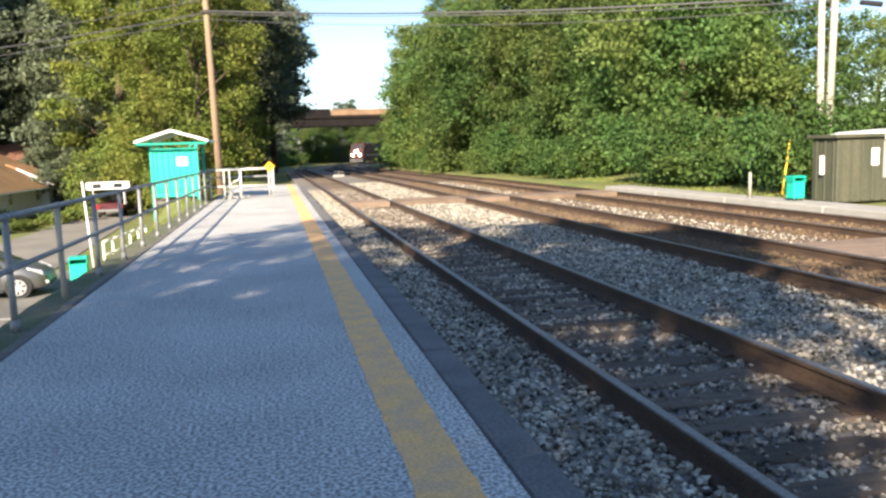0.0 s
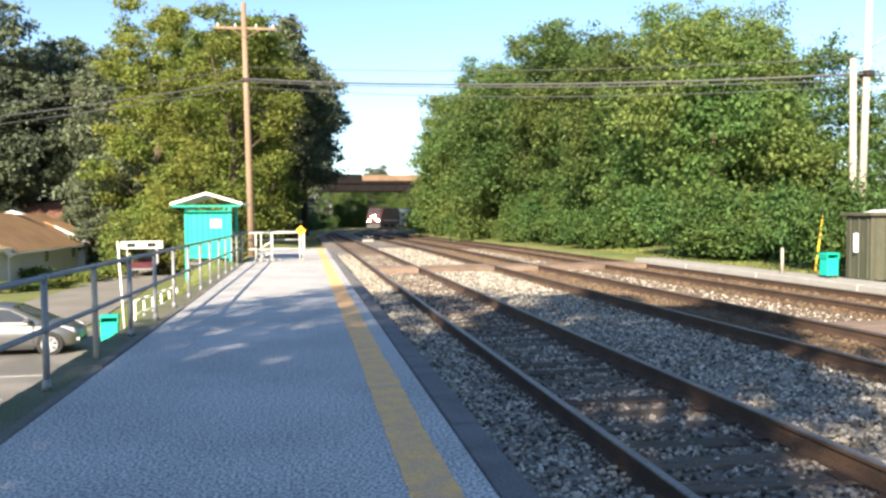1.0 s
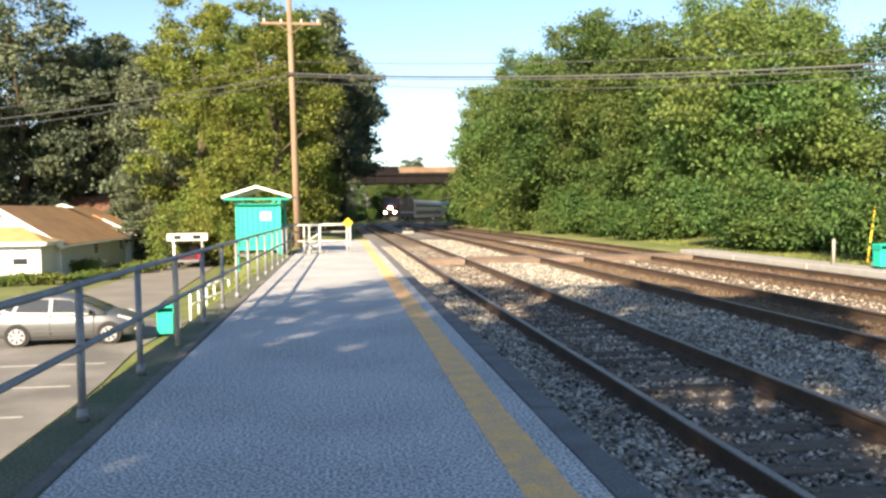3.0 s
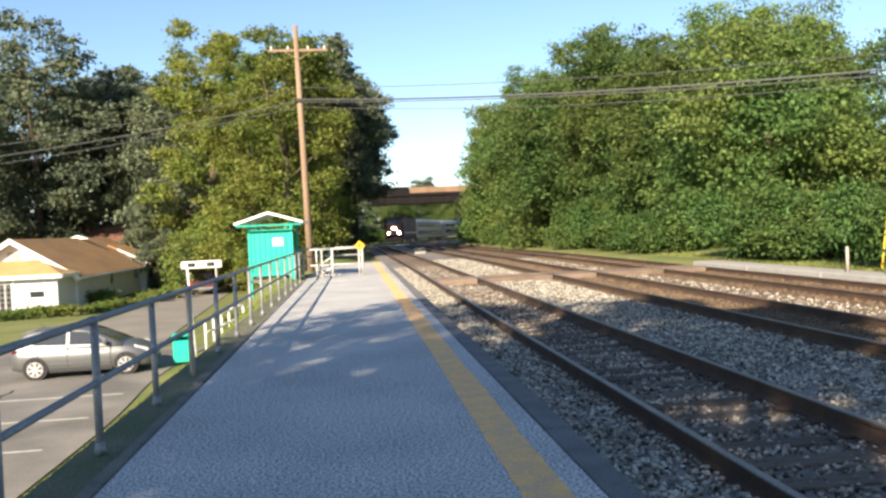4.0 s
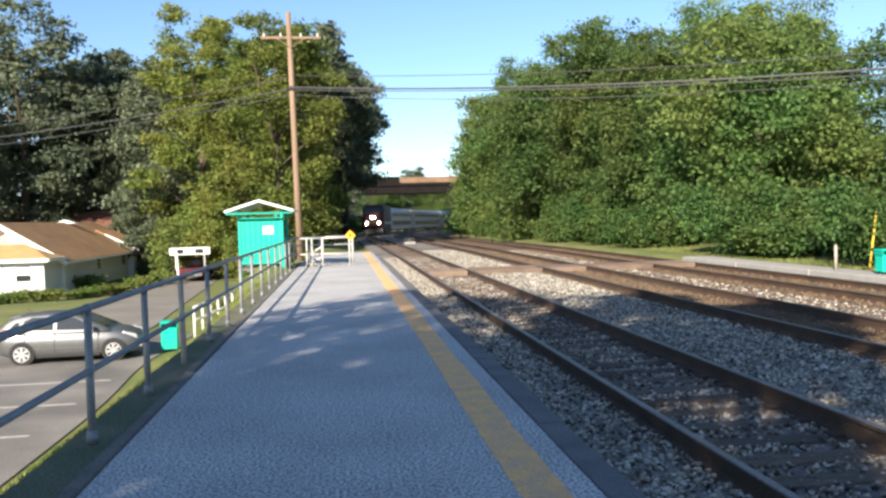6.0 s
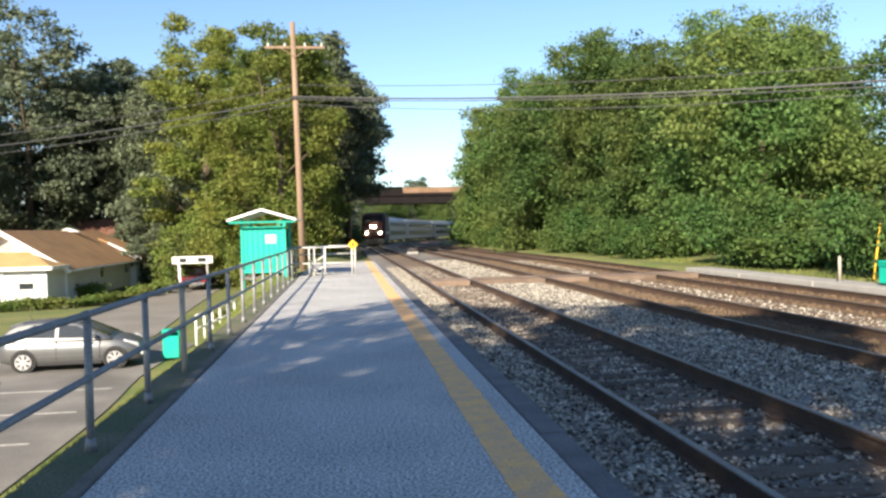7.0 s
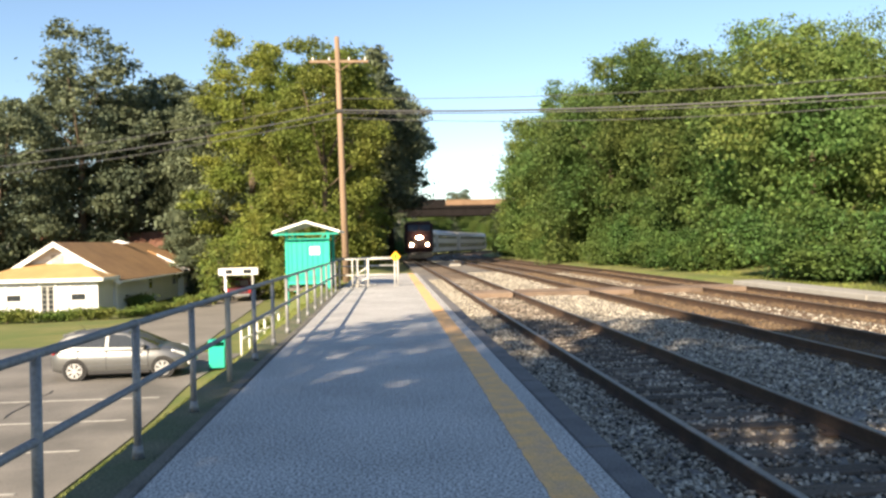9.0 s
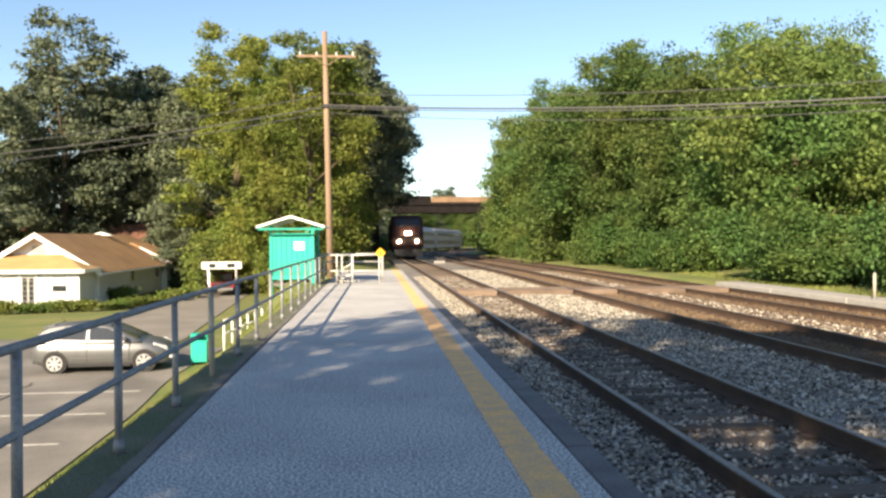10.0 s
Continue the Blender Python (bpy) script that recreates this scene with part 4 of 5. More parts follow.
# ---------- houses ----------
def house():
    x0, x1, y0, y1 = -22.6, -15.95, 48.0, 65.0
    g = (land(-20, 60) - 0.03 - 1.6) / 1.2 + 1.6
    h = thing("white_house", "single-storey white house with a brown shingled gable roof", "house", 0, 0, 0)
    eave, ridge, mx = 0.02, 1.98, -19.1
    wt = 0.2
    part("front_wall", prism([(x0, g), (x1, g), (x1, eave), (mx, ridge - 0.12), (x0, eave)], y0, y0 + wt), "siding", h)
    part("back_wall", prism([(x0, g), (x1, g), (x1, eave), (mx, ridge - 0.12), (x0, eave)], y1 - wt, y1), "siding", h)
    side = part("side_wall", B(x1 - wt, x1, y0 + wt, y1 - wt, g, eave), "siding", h)
    part("side_wall", B(x0, x0 + wt, y0 + wt, y1 - wt, g, eave), "siding", h)
    for yw, wd in ((6.4, 0.8), (12.2, 0.9)):
        w = part("window", B(x1 + 0.003, x1 + 0.03, y0 + yw, y0 + yw + wd, g + 1.0, g + 1.9), "dark_glass", h)
        part("window_frame", B(x1 + 0.003, x1 + 0.05, y0 + yw - 0.07, y0 + yw, g + 0.93, g + 1.97), "siding", w)
        part("window_frame", B(x1 + 0.003, x1 + 0.05, y0 + yw + wd, y0 + yw + wd + 0.07, g + 0.93, g + 1.97), "siding", w)
        part("window_frame", B(x1 + 0.031, x1 + 0.05, y0 + yw, y0 + yw + wd, g + 1.43, g + 1.48), "siding", w)
    slope = (ridge - eave) / (x1 - mx)
    for sx, xe in ((1, x1 + 0.45), (-1, x0 - 0.45)):
        ze = ridge - abs(xe - mx) * slope
        part("roof_slope", prism([(mx, ridge + 0.10), (xe, ze + 0.10), (xe, ze - 0.02), (mx, ridge - 0.02)], y0 - 0.5, y1 + 0.4), "shingle", h)
        part("rake_board", prism([(mx, ridge + 0.12), (xe, ze + 0.12), (xe, ze - 0.16), (mx, ridge - 0.16)], y0 - 0.58, y0 - 0.502), "white", h)
        part("gutter", B(min(xe, xe + sx * 0.1), max(xe, xe + sx * 0.1), y0 - 0.5, y1 + 0.4, ze - 0.06, ze + 0.05, bevel=0.01), "white", h)
    part("vent", B(mx - 0.35, mx + 0.35, y0 - 0.03, y0 - 0.003, 0.9, 1.35), "line", h, "grey louvred gable vent")
    part("downpipe", T((x1 + 0.06, y0 + 0.1, g), (x1 + 0.06, y0 + 0.1, eave), 0.05), "white", h)
    # rear wing with its own gable
    part("wing_wall", prism([(-17.65, g), (-15.5, g), (-15.5, 0.10), (-17.65, 1.25)], 61.8, 64.8), "siding", h)
    part("wing_roof", prism([(-17.9, 1.46), (-15.05, 0.02), (-15.05, -0.08), (-17.9, 1.36)], 61.4, 65.8), "shingle", h)
    part("wing_roof", prism([(-17.9, 1.46), (-20.4, 0.9), (-20.4, 0.8), (-17.9, 1.36)], 61.4, 65.8), "shingle", h)
    part("wing_gutter", prism([(-17.3, 1.19), (-15.0, 0.03), (-15.0, -0.09), (-17.3, 1.07)], 61.3, 61.39), "white", h)
    part("ridge_vent", prism([(-19.9, 1.99), (-18.4, 1.99), (-19.15, 2.24)], 58.5, 59.0), "white", h)
    # enclosed porch with its own hipped roof
    px0, px1, py = -22.4, -16.05, 45.6
    pg = g
    p = part("porch_wall", B(px0, px1, py, py + 0.15, pg, -0.02), "siding", h)
    part("porch_wall", B(px1 - 0.15, px1, py + 0.15, y0, pg, -0.02), "siding", h)
    part("porch_wall", B(px0, px0 + 0.15, py + 0.15, y0, pg, -0.02), "siding", h)
    bm = bmesh.new()
    e = 0.35
    lo = [bm.verts.new(v) for v in ((px0 - e, py - e, 0.06), (px1 + e, py - e, 0.06), (px1 + e, y0, 0.06), (px0 - e, y0, 0.06))]
    hi = [bm.verts.new(v) for v in ((px0 + 1.6, y0 - 0.01, 0.86), (px1 - 1.6, y0 - 0.01, 0.86))]
    for q in ((lo[0], lo[1], hi[1], hi[0]), (lo[1], lo[2], hi[1]), (lo[3], lo[0], hi[0]), (lo[2], lo[3], hi[0], hi[1]), (lo[3], lo[2], lo[1], lo[0])):
        bm.faces.new(q)
    part("porch_roof", bm, "tan_shingle", h)
    part("porch_fascia", B(px0 - e, px1 + e, py - e - 0.06, py - e - 0.003, -0.10, 0.09), "white", h)
    part("porch_fascia", B(px1 + e + 0.003, px1 + e + 0.06, py - e, y0, -0.10, 0.09), "white", h)
    for xa, xb in ((-20.85, -20.1), (-17.45, -16.7)):
        w = part("window", B(xa, xb, py - 0.02, py - 0.003, -1.10, -0.36), "dark_glass", h)
        part("window_frame", B(xa - 0.06, xb + 0.06, py - 0.04, py - 0.022, -0.77, -0.70), "white", w)
        part("window_frame", B(xa - 0.07, xa, py - 0.05, py - 0.003, -1.16, -0.30), "white", w)
        part("window_frame", B(xb, xb + 0.07, py - 0.05, py - 0.003, -1.16, -0.30), "white", w)
        part("blind", B(xa + 0.02, xb - 0.02, py - 0.03, py - 0.021, -0.70, -0.38), "white", w)
    d = part("front_door", B(-19.05, -18.35, py - 0.03, py - 0.003, pg + 0.15, -0.28), "line", h)
    part("door_frame", B(-19.2, -19.06, py - 0.05, py - 0.003, pg + 0.1, -0.2), "white", d)
    part("door_frame", B(-18.34, -18.2, py - 0.05, py - 0.003, pg + 0.1, -0.2), "white", d)
    part("door_head", B(-19.2, -18.2, py - 0.05, py - 0.003, -0.2, -0.1), "white", d)
    for k in range(2):
        part("door_pane", B(-18.99 + k * 0.34, -18.75 + k * 0.34, py - 0.04, py - 0.031, pg + 0.28, -0.36), "dark_glass", d)
    for k in range(5):
        part("door_bar", B(-19.0, -18.4, py - 0.05, py - 0.041, pg + 0.42 + k * 0.27, pg + 0.44 + k * 0.27), "line", d)
    part("doorstep", B(-19.3, -18.1, py - 0.7, py - 0.051, pg, pg + 0.12, bevel=0.02), "concrete", h)
    h.matrix_basis = Matrix.Translation((0.04, -0.17, -0.32)) @ Matrix.Scale(1.2, 4)
    # the house behind it
    b = thing("rear_house", "house with a dark red shingled roof behind the white house", "house", -4, 12, 0.3)
    gz = land(-27, 78) - 0.02
    part("wall", B(-34, -20.5, 74, 82, gz, 0.2), "brick", b)
    part("roof", prism([(73.5, 0.2), (82.5, 0.2), (78, 3.1)], -34.6, -20, axis="x"), "red_shingle", b)
    for k in range(3):
        part("window", B(-32 + 4 * k, -30.8 + 4 * k, 73.97, 73.997, gz + 0.9, gz + 1.9), "dark_glass", b)


house()


# ---------- foliage ----------
def leaf_mesh(name, lobes, count, size, seed, material, parent, aspect=0.55, flat=0.55):
    """Leaves in a set of rounded sprays, lying mostly level as leaves do."""
    rnd = np.random.RandomState(seed)
    lobes = np.array(lobes, float)
    area = lobes[:, 3] * lobes[:, 5]
    pick = rnd.choice(len(lobes), count, p=area / area.sum())
    d = rnd.normal(size=(count, 3))
    d /= np.linalg.norm(d, axis=1)[:, None]
    d[:, 2] = np.where((d[:, 2] < -0.3) & (rnd.uniform(size=count) < 0.6), -d[:, 2], d[:, 2])
    L = lobes[pick]
    freq = np.array([3.1, 4.3, 3.7])
    wave = np.sin(d @ np.array([[5.1, 2, 1], [1, 6.3, 2], [2, 1, 4.9]]) + L[:, :3] * freq).sum(1) / 3
    r = 0.72 + 0.25 * wave + rnd.normal(scale=0.30, size=count)
    at = L[:, :3] + d * L[:, 3:6] * r[:, None]
    nrm = d * (1 - flat) + rnd.normal(scale=0.62, size=(count, 3)) + (0, 0, flat)
    nrm /= np.linalg.norm(nrm, axis=1)[:, None]
    u = np.cross(nrm, rnd.normal(size=(count, 3)))
    u /= np.linalg.norm(u, axis=1)[:, None]
    v = np.cross(nrm, u)
    s = (size * rnd.uniform(0.5, 1.3, count))[:, None]
    droop = -0.25 * s * np.array([0, 0, 1.0])
    q = np.stack([at - u * s, at + v * s * aspect, at + u * s + droop, at - v * s * aspect], 1).reshape(-1, 3)
    me = bpy.data.meshes.new(name)
    me.vertices.add(4 * count)
    me.vertices.foreach_set("co", q.ravel())
    me.loops.add(4 * count)
    me.loops.foreach_set("vertex_index", np.arange(4 * count))
    me.polygons.add(count)
    me.polygons.foreach_set("loop_start", np.arange(count) * 4)
    me.update(calc_edges=True)
    me.validate()
    me.materials.append(M[material])
    ob = new(name, me)
    ob.parent = parent
    return ob


def make_tree(label, seed, height, radius, low, material, count, leaf, x, y, z, n=34, big=1.0):
    t = thing("tree", label, "tree", x, y, z, group="trees")
    rnd = random.Random(seed)
    bm = T((0, 0, -0.6), (0.1, 0.05, height * 0.55), 0.26 * height / 14, 0.13 * height / 14, seg=9)
    lobes = []
    for k in range(n):
        f = (k + 0.5) / n
        zz = low + (height - low) * f
        # broad in the middle, narrowing to the top
        prof = math.sqrt(max(0.10, 1 - ((f - 0.42) / 0.64) ** 2))
        a = k * 2.399 + rnd.uniform(-0.5, 0.5)
        rr = radius * prof * rnd.uniform(0.25, 0.80)
        s = big * radius * rnd.uniform(0.30, 0.46) * (1 - 0.22 * f)
        px, py = rr * math.cos(a), rr * math.sin(a)
        zz -= s * 0.7
        lobes.append((px, py, zz, s * 0.8, s * 0.8, s * 0.6))
        # smaller sprays over the outside of each mass
        for j in range(11):
            b = a + rnd.uniform(-1.9, 1.9)
            e = math.asin(rnd.uniform(-0.35, 1.0))
            q = s * rnd.uniform(0.22, 0.46)
            o = s * rnd.uniform(0.55, 1.15)
            lobes.append((px + o * math.cos(b) * math.cos(e), py + o * math.sin(b) * math.cos(e), zz + 0.8 * o * math.sin(e), q * rnd.uniform(1.0, 1.6), q * rnd.uniform(1.0, 1.6), q * rnd.uniform(0.55, 0.95)))
        if k % 2 == 0:
            z0 = max(low * 0.6, zz - rr * 0.7)
            tube(bm, (0.04, 0.02, min(z0, height * 0.5)), (px * 0.9, py * 0.9, zz), 0.075 * height / 14, 0.02, seg=6)
    part("trunk", bm, "bark", t, smooth=True)
    leaf_mesh("crown", lobes, count, leaf, seed, material, t)
    return t


def put(tree, x, y, z, turn, k, kz=None, label=""):
    o = copy_thing(tree, pose(x, y, z, 0, 0, turn) @ Matrix.Diagonal((k, k, kz or k, 1)))
    if label:
        o["label"] = label
    return o


def make_bush(name, label, category, seed, sx, sy, sz, material, count, leaf, x, y, rz=0, n=14, lift=0.0):
    b = thing(name, label, category, x, y, land(x, y) + lift, rz, group=name)
    rnd = random.Random(seed)
    lobes = [(rnd.uniform(-sx, sx) * 0.75, rnd.uniform(-sy, sy) * 0.75, sz * rnd.uniform(0.15, 0.7), sx * rnd.uniform(0.25, 0.4) + 0.1, sy * rnd.uniform(0.25, 0.5) + 0.1, sz * rnd.uniform(0.25, 0.42)) for _ in range(n)]
    leaf_mesh("foliage", lobes, count, leaf, seed, material, b)
    bm = bmesh.new()
    for k in range(5):
        q = lobes[k]
        tube(bm, (q[0] * 0.4, q[1] * 0.4, -0.15), q[:3], 0.03, 0.012, seg=5)
    tagged(part("stems", bm, "bark", b), kind="stuff")
    return b


def woods():
    yl, gl, dl = "tall tree with sunlit yellow-green leaves behind the shelter", "dense green broadleaf tree beside the tracks", "dark green tall tree behind the houses"
    # left, sunlit
    ya = make_tree(yl, 11, 23.8, 5.6, 0.8, "leaf_yellow", 52000, 0.15, -12.4, 74, land(-12.6, 74))
    yb = make_tree(yl, 12, 18.2, 4.6, 1.2, "leaf_yellow", 44000, 0.135, -4.6, 57, land(-4.6, 57))
    put(ya, -7.9, 68, land(-7.9, 68), 130, 0.82)
    put(yb, -4.2, 70, land(-4.2, 70), 70, 1.05)
    # left, dark, far and tall
    da = make_tree(dl, 21, 28.2, 7.4, 1.5, "leaf_dark", 26000, 0.24, -32.5, 88, land(-32.5, 88))
    db = make_tree(dl, 22, 22, 6.6, 0.8, "leaf_dark", 26000, 0.235, -21, 97, land(-21, 97))
    put(db, -26, 99, land(-26, 99), 90, 1.08)
    put(db, -16, 80, land(-16, 80), 40, 0.92)
    put(db, -37, 80, land(-37, 80), 150, 0.86)
    put(da, -46, 86, land(-46, 86), 220, 0.75)
    put(db, -27.5, 99, land(-27.5, 99), 200, 1.0, 1.12)
    put(db, -24, 102, land(-24, 102), 300, 1.0)
    put(da, -13.5, 96, land(-13.5, 96), 10, 0.85)
    put(db, -52, 72, land(-52, 72), 80, 0.8)
    for x, y, k in ((-34, 94, 1.05), (-40, 90, 0.95), (-28, 92, 1.0), (-21, 94, 0.95), (-48, 96, 0.95), (-17.5, 88, 0.8)):
        put(db, x, y, land(x, y), x * 31, k)
    for x, y, k in ((-38, 76, 0.45), (-17.5, 76, 0.40), (-44, 78, 0.5)):
        put(db, x, y, land(x, y), x * 17, k * 1.3, k)
    # left, by the bridge, overhanging the line
    oa = make_tree("tall tree leaning out above the line", 23, 20, 5.2, 7.6, "leaf_dark", 22000, 0.22, -0.8, 92, land(-0.8, 92))
    put(oa, -1.6, 75, land(-1.6, 75), 330, 0.80, 0.90)
    put(oa, -2.6, 81, land(-2.6, 81), 120, 1.08)
    put(oa, 0.2, 101, land(0.2, 101), 220, 1.1)
    put(db, -7.8, 100, land(-7.8, 100), 60, 0.95)
    put(db, -8.5, 112, land(-8.5, 112), 190, 1.05)
    put(db, -4.5, 128, land(-4.5, 128), 250, 0.80)
    put(db, -1.0, 158, land(-1, 158), 310, 0.72)
    for x, y, k in ((-3.8, 80, 0.36), (-3.4, 88, 0.42), (-3.6, 97, 0.45), (-4.0, 107, 0.45), (-2.6, 118, 0.42), (-0.5, 140, 0.4)):
        put(db, x, y, land(x, y), x * 77 + y, k, k * 0.75, "dark overgrown tree at the foot of the embankment")
    # right, along the line
    ga = make_tree(gl, 31, 10.5, 5.0, 0.9, "leaf_green", 50000, 0.118, 19.6, 37, land(19.6, 37), n=28, big=1.2)
    gb = make_tree(gl, 32, 11.6, 5.0, 0.4, "leaf_green", 50000, 0.118, 18.4, 45, land(18.4, 45), n=28, big=1.2)
    gc = make_tree(gl, 33, 14.6, 4.6, 0.5, "leaf_green", 50000, 0.118, 18.2, 53.5, land(18.2, 53.5), n=28, big=1.2)
    put(ga, 17.0, 61, land(17.0, 61), 80, 1.18)
    put(gb, 17.4, 69, land(17.4, 69), 160, 1.22)
    put(gc, 17.8, 78, land(17.8, 78), 240, 0.95)
    put(ga, 18.6, 87, land(18.6, 87), 300, 1.5)
    put(gb, 20.2, 97, land(20.2, 97), 20, 1.45)
    put(ga, 17.0, 94, land(17, 94), 210, 0.88, 1.15)
    put(gb, 21.4, 108, land(21.4, 108), 100, 1.12)
    put(gb, 23.5, 36.5, land(23.5, 36.5), 200, 0.80)
    put(ga, 25.5, 43, land(25.5, 43), 280, 0.88)
    put(ga, 28.0, 34, land(28, 34), 50, 0.66)
    put(gc, 27.6, 56, land(27.6, 56), 330, 1.12, 1.15)
    put(gb, 32.4, 56, land(32.4, 56), 20, 0.95, 1.43)
    put(gb, 22.8, 56, land(22.8, 56), 75, 1.1)
    put(gc, 22.2, 73, land(22.2, 73), 200, 1.1, 1.30)
    put(ga, 27.0, 72, land(27, 72), 15, 1.2, 1.62)
    put(gc, 18.6, 80, land(18.6, 80), 60, 1.05, 1.18)
    put(ga, 22.5, 66, land(22.5, 66), 140, 1.36)
    put(gb, 33, 30, land(33, 30), 140, 0.75)
    put(ga, 38, 36, land(38, 36), 240, 0.9)
    put(gb, 27, 25.5, land(27, 25.5), 30, 0.42)
    put(da, 36, 22, land(36, 22), 30, 0.26)
    # the far side of the bridge
    for k, (x, y, s) in enumerate(((48, 262, 0.9), (36, 275, 0.85), (27, 300, 0.95), (62, 270, 1.0), (12, 250, 0.7), (2, 235, 0.8), (-8, 215, 0.8), (20, 258, 0.7), (76, 240, 0.9), (-12, 180, 0.8), (52, 222, 0.8), (64, 215, 0.8), (46, 246, 0.7))):
        put((da, db, gb)[k % 3], x, y, land(x, y), k * 47, s * (1.5 if k % 3 == 2 else 0.85), label="distant tree beyond the road bridge")
    put(da, 27.6, 300, land(27.6, 300), 130, 1.02, 0.80, label="distant tree beyond the road bridge")
    for x, y, k, kz in ((23.0, 297, 0.85, 0.86), (32.5, 303, 0.85, 0.84), (28.0, 306, 1.0, 0.98)):
        put(db, x, y, land(x, y), x * 11, k, kz, label="distant tree beyond the road bridge")
    for k in range(9):
        x, y = -16 + 4.4 * k, 198 + (k % 3) * 4
        put((gb, db)[k % 2], x, y, land(x, y), k * 61, 1.0 if k % 2 == 0 else 0.55, label="distant tree beyond the road bridge")
    for k in range(12):
        x, y = 18 + 6.5 * k, 276 - 2.2 * k + (k % 2) * 6
        put((gb, db)[k % 2], x, y, land(x, y), k * 53, 1.2 if k % 2 == 0 else 0.65, label="distant tree beyond the road bridge")
    # unseen trees added behind the walk to cast shade on platform and tracks
    sl = "unseen leafy tree added to shade the platform"
    make_tree("unseen tall thin-crowned tree added to shade the platform", 71, 16.8, 3.4, 8.6, "leaf_green", 5200, 0.15, -9.6, -5.5, land(-9.6, -5.5))
    make_tree("unseen high-crowned tree added to shade the platform", 72, 13.0, 2.3, 9.4, "leaf_green", 12000, 0.12, -8.9, -6.2, land(-8.9, -6.2))
    make_tree("unseen slender high-crowned tree added to shade the tracks", 73, 15.7, 1.9, 10.6, "leaf_green", 9000, 0.14, -6.5, -4.9, land(-6.5, -4.9))
    make_tree("unseen slender high-crowned tree added to shade the tracks", 74, 14.2, 1.7, 10.4, "leaf_green", 8000, 0.14, -4.3, -5.8, land(-4.3, -5.8))
    make_tree("unseen sparse slender tree added to dapple the tracks", 76, 13.2, 1.6, 9.8, "leaf_green", 1000, 0.13, -4.0, -9.6, land(-4.0, -9.6))
    make_tree("unseen sparse tall tree added to dapple the platform", 75, 15.6, 2.4, 9.4, "leaf_green", 3000, 0.15, -10.2, -2.6, land(-10.2, -2.6))
    put(yb, -6.2, -7.5, land(-6.2, -7.5), 95, 0.52, 0.79, sl)
    put(yb, -6.6, -8.0, land(-6.6, -8.0), 170, 0.46, 0.80, sl)
    put(yb, -7.2, -10.5, land(-7.2, -10.5), 250, 0.52, 0.70, sl)
    put(yb, -7.4, -7.6, land(-7.4, -7.6), 40, 0.44, 0.62, sl)
    for x, y, k in ((-14, 140, 0.8), (-9, 152, 0.8), (-17, 122, 0.8), (-6, 168, 0.7)):
        put(db, x, y, land(x, y), x * 23, k)
    # scrub along the right bank
    ba = make_bush("scrub_bush", "mound of bright green scrub along the track bank", "bush", 41, 2.6, 2.0, 2.6, "leaf_bush", 15000, 0.085, 15.6, 29.4)
    bb = make_bush("scrub_bush", "mound of bright green scrub along the track bank", "bush", 42, 2.2, 2.4, 1.8, "leaf_bush", 13000, 0.085, 14.9, 39)
    rnd = random.Random(8)
    for k in range(20):
        y = 21.5 + k * 4.1
        if k == 3:
            continue
        x = 14.9 + rnd.uniform(-0.5, 0.9) + (0.8 if y < 30 else 0)
        put((ba, bb)[k % 2], x + (max(0, y - 92) ** 2) / 470, y, land(x, y), rnd.uniform(0, 360), rnd.uniform(0.75, 1.15), rnd.uniform(0.7, 1.1))
    for k in range(7):
        put((ba, bb)[k % 2], 18 + 2.2 * k + rnd.uniform(-0.5, 0.5), 27 + rnd.uniform(-1, 2) - 0.5 * k, land(20, 27), rnd.uniform(0, 360), rnd.uniform(0.8, 1.2))
    for k in range(8):
        y = 96 + k * 9
        put((bb, ba)[k % 2], -3.5 + (y - 92) ** 2 / 600, y, land(-3, y), rnd.uniform(0, 360), 1.1)
    # the house's hedges
    ha = make_bush("hedge", "clipped green hedge in front of the white house", "hedge", 51, 2.3, 0.6, 0.72, "hedge", 7500, 0.07, -18.6, 49.2, 18, n=22)
    put(ha, -23.1, 48.2, land(-23.1, 48.2), 5, 1.15)
    put(ha, -27.8, 47.6, land(-27.8, 47.6), 3, 1.15)
    put(ha, -15.1, 52.2, land(-15.1, 52.2), 55, 0.95)
    rb = make_bush("shrub", "rounded yellow-green garden shrub", "shrub", 52, 0.95, 0.95, 0.85, "hedge", 2600, 0.09, -14.6, 59, n=12)
    put(rb, -13.9, 62, land(-13.9, 62), 40, 1.1)
    put(rb, -20.6, 51.2, land(-20.6, 51.2), 90, 0.6)
    put(rb, -18.3, 60.5, land(-18.3, 60.5), 140, 1.2, 1.2, label="dark shrub against the house wall")
    put(rb, -26.4, 51.6, land(-26.4, 51.6), 200, 1.05)
    put(rb, -4.9, 35.5, land(-4.9, 35.5), 250, 0.75)
    # a small bare-branched tree by the lane
    make_tree("small thin-leaved tree beside the lane", 61, 5.2, 1.9, 1.4, "hedge", 2600, 0.12, -13.6, 66, land(-13.6, 66))


woods()


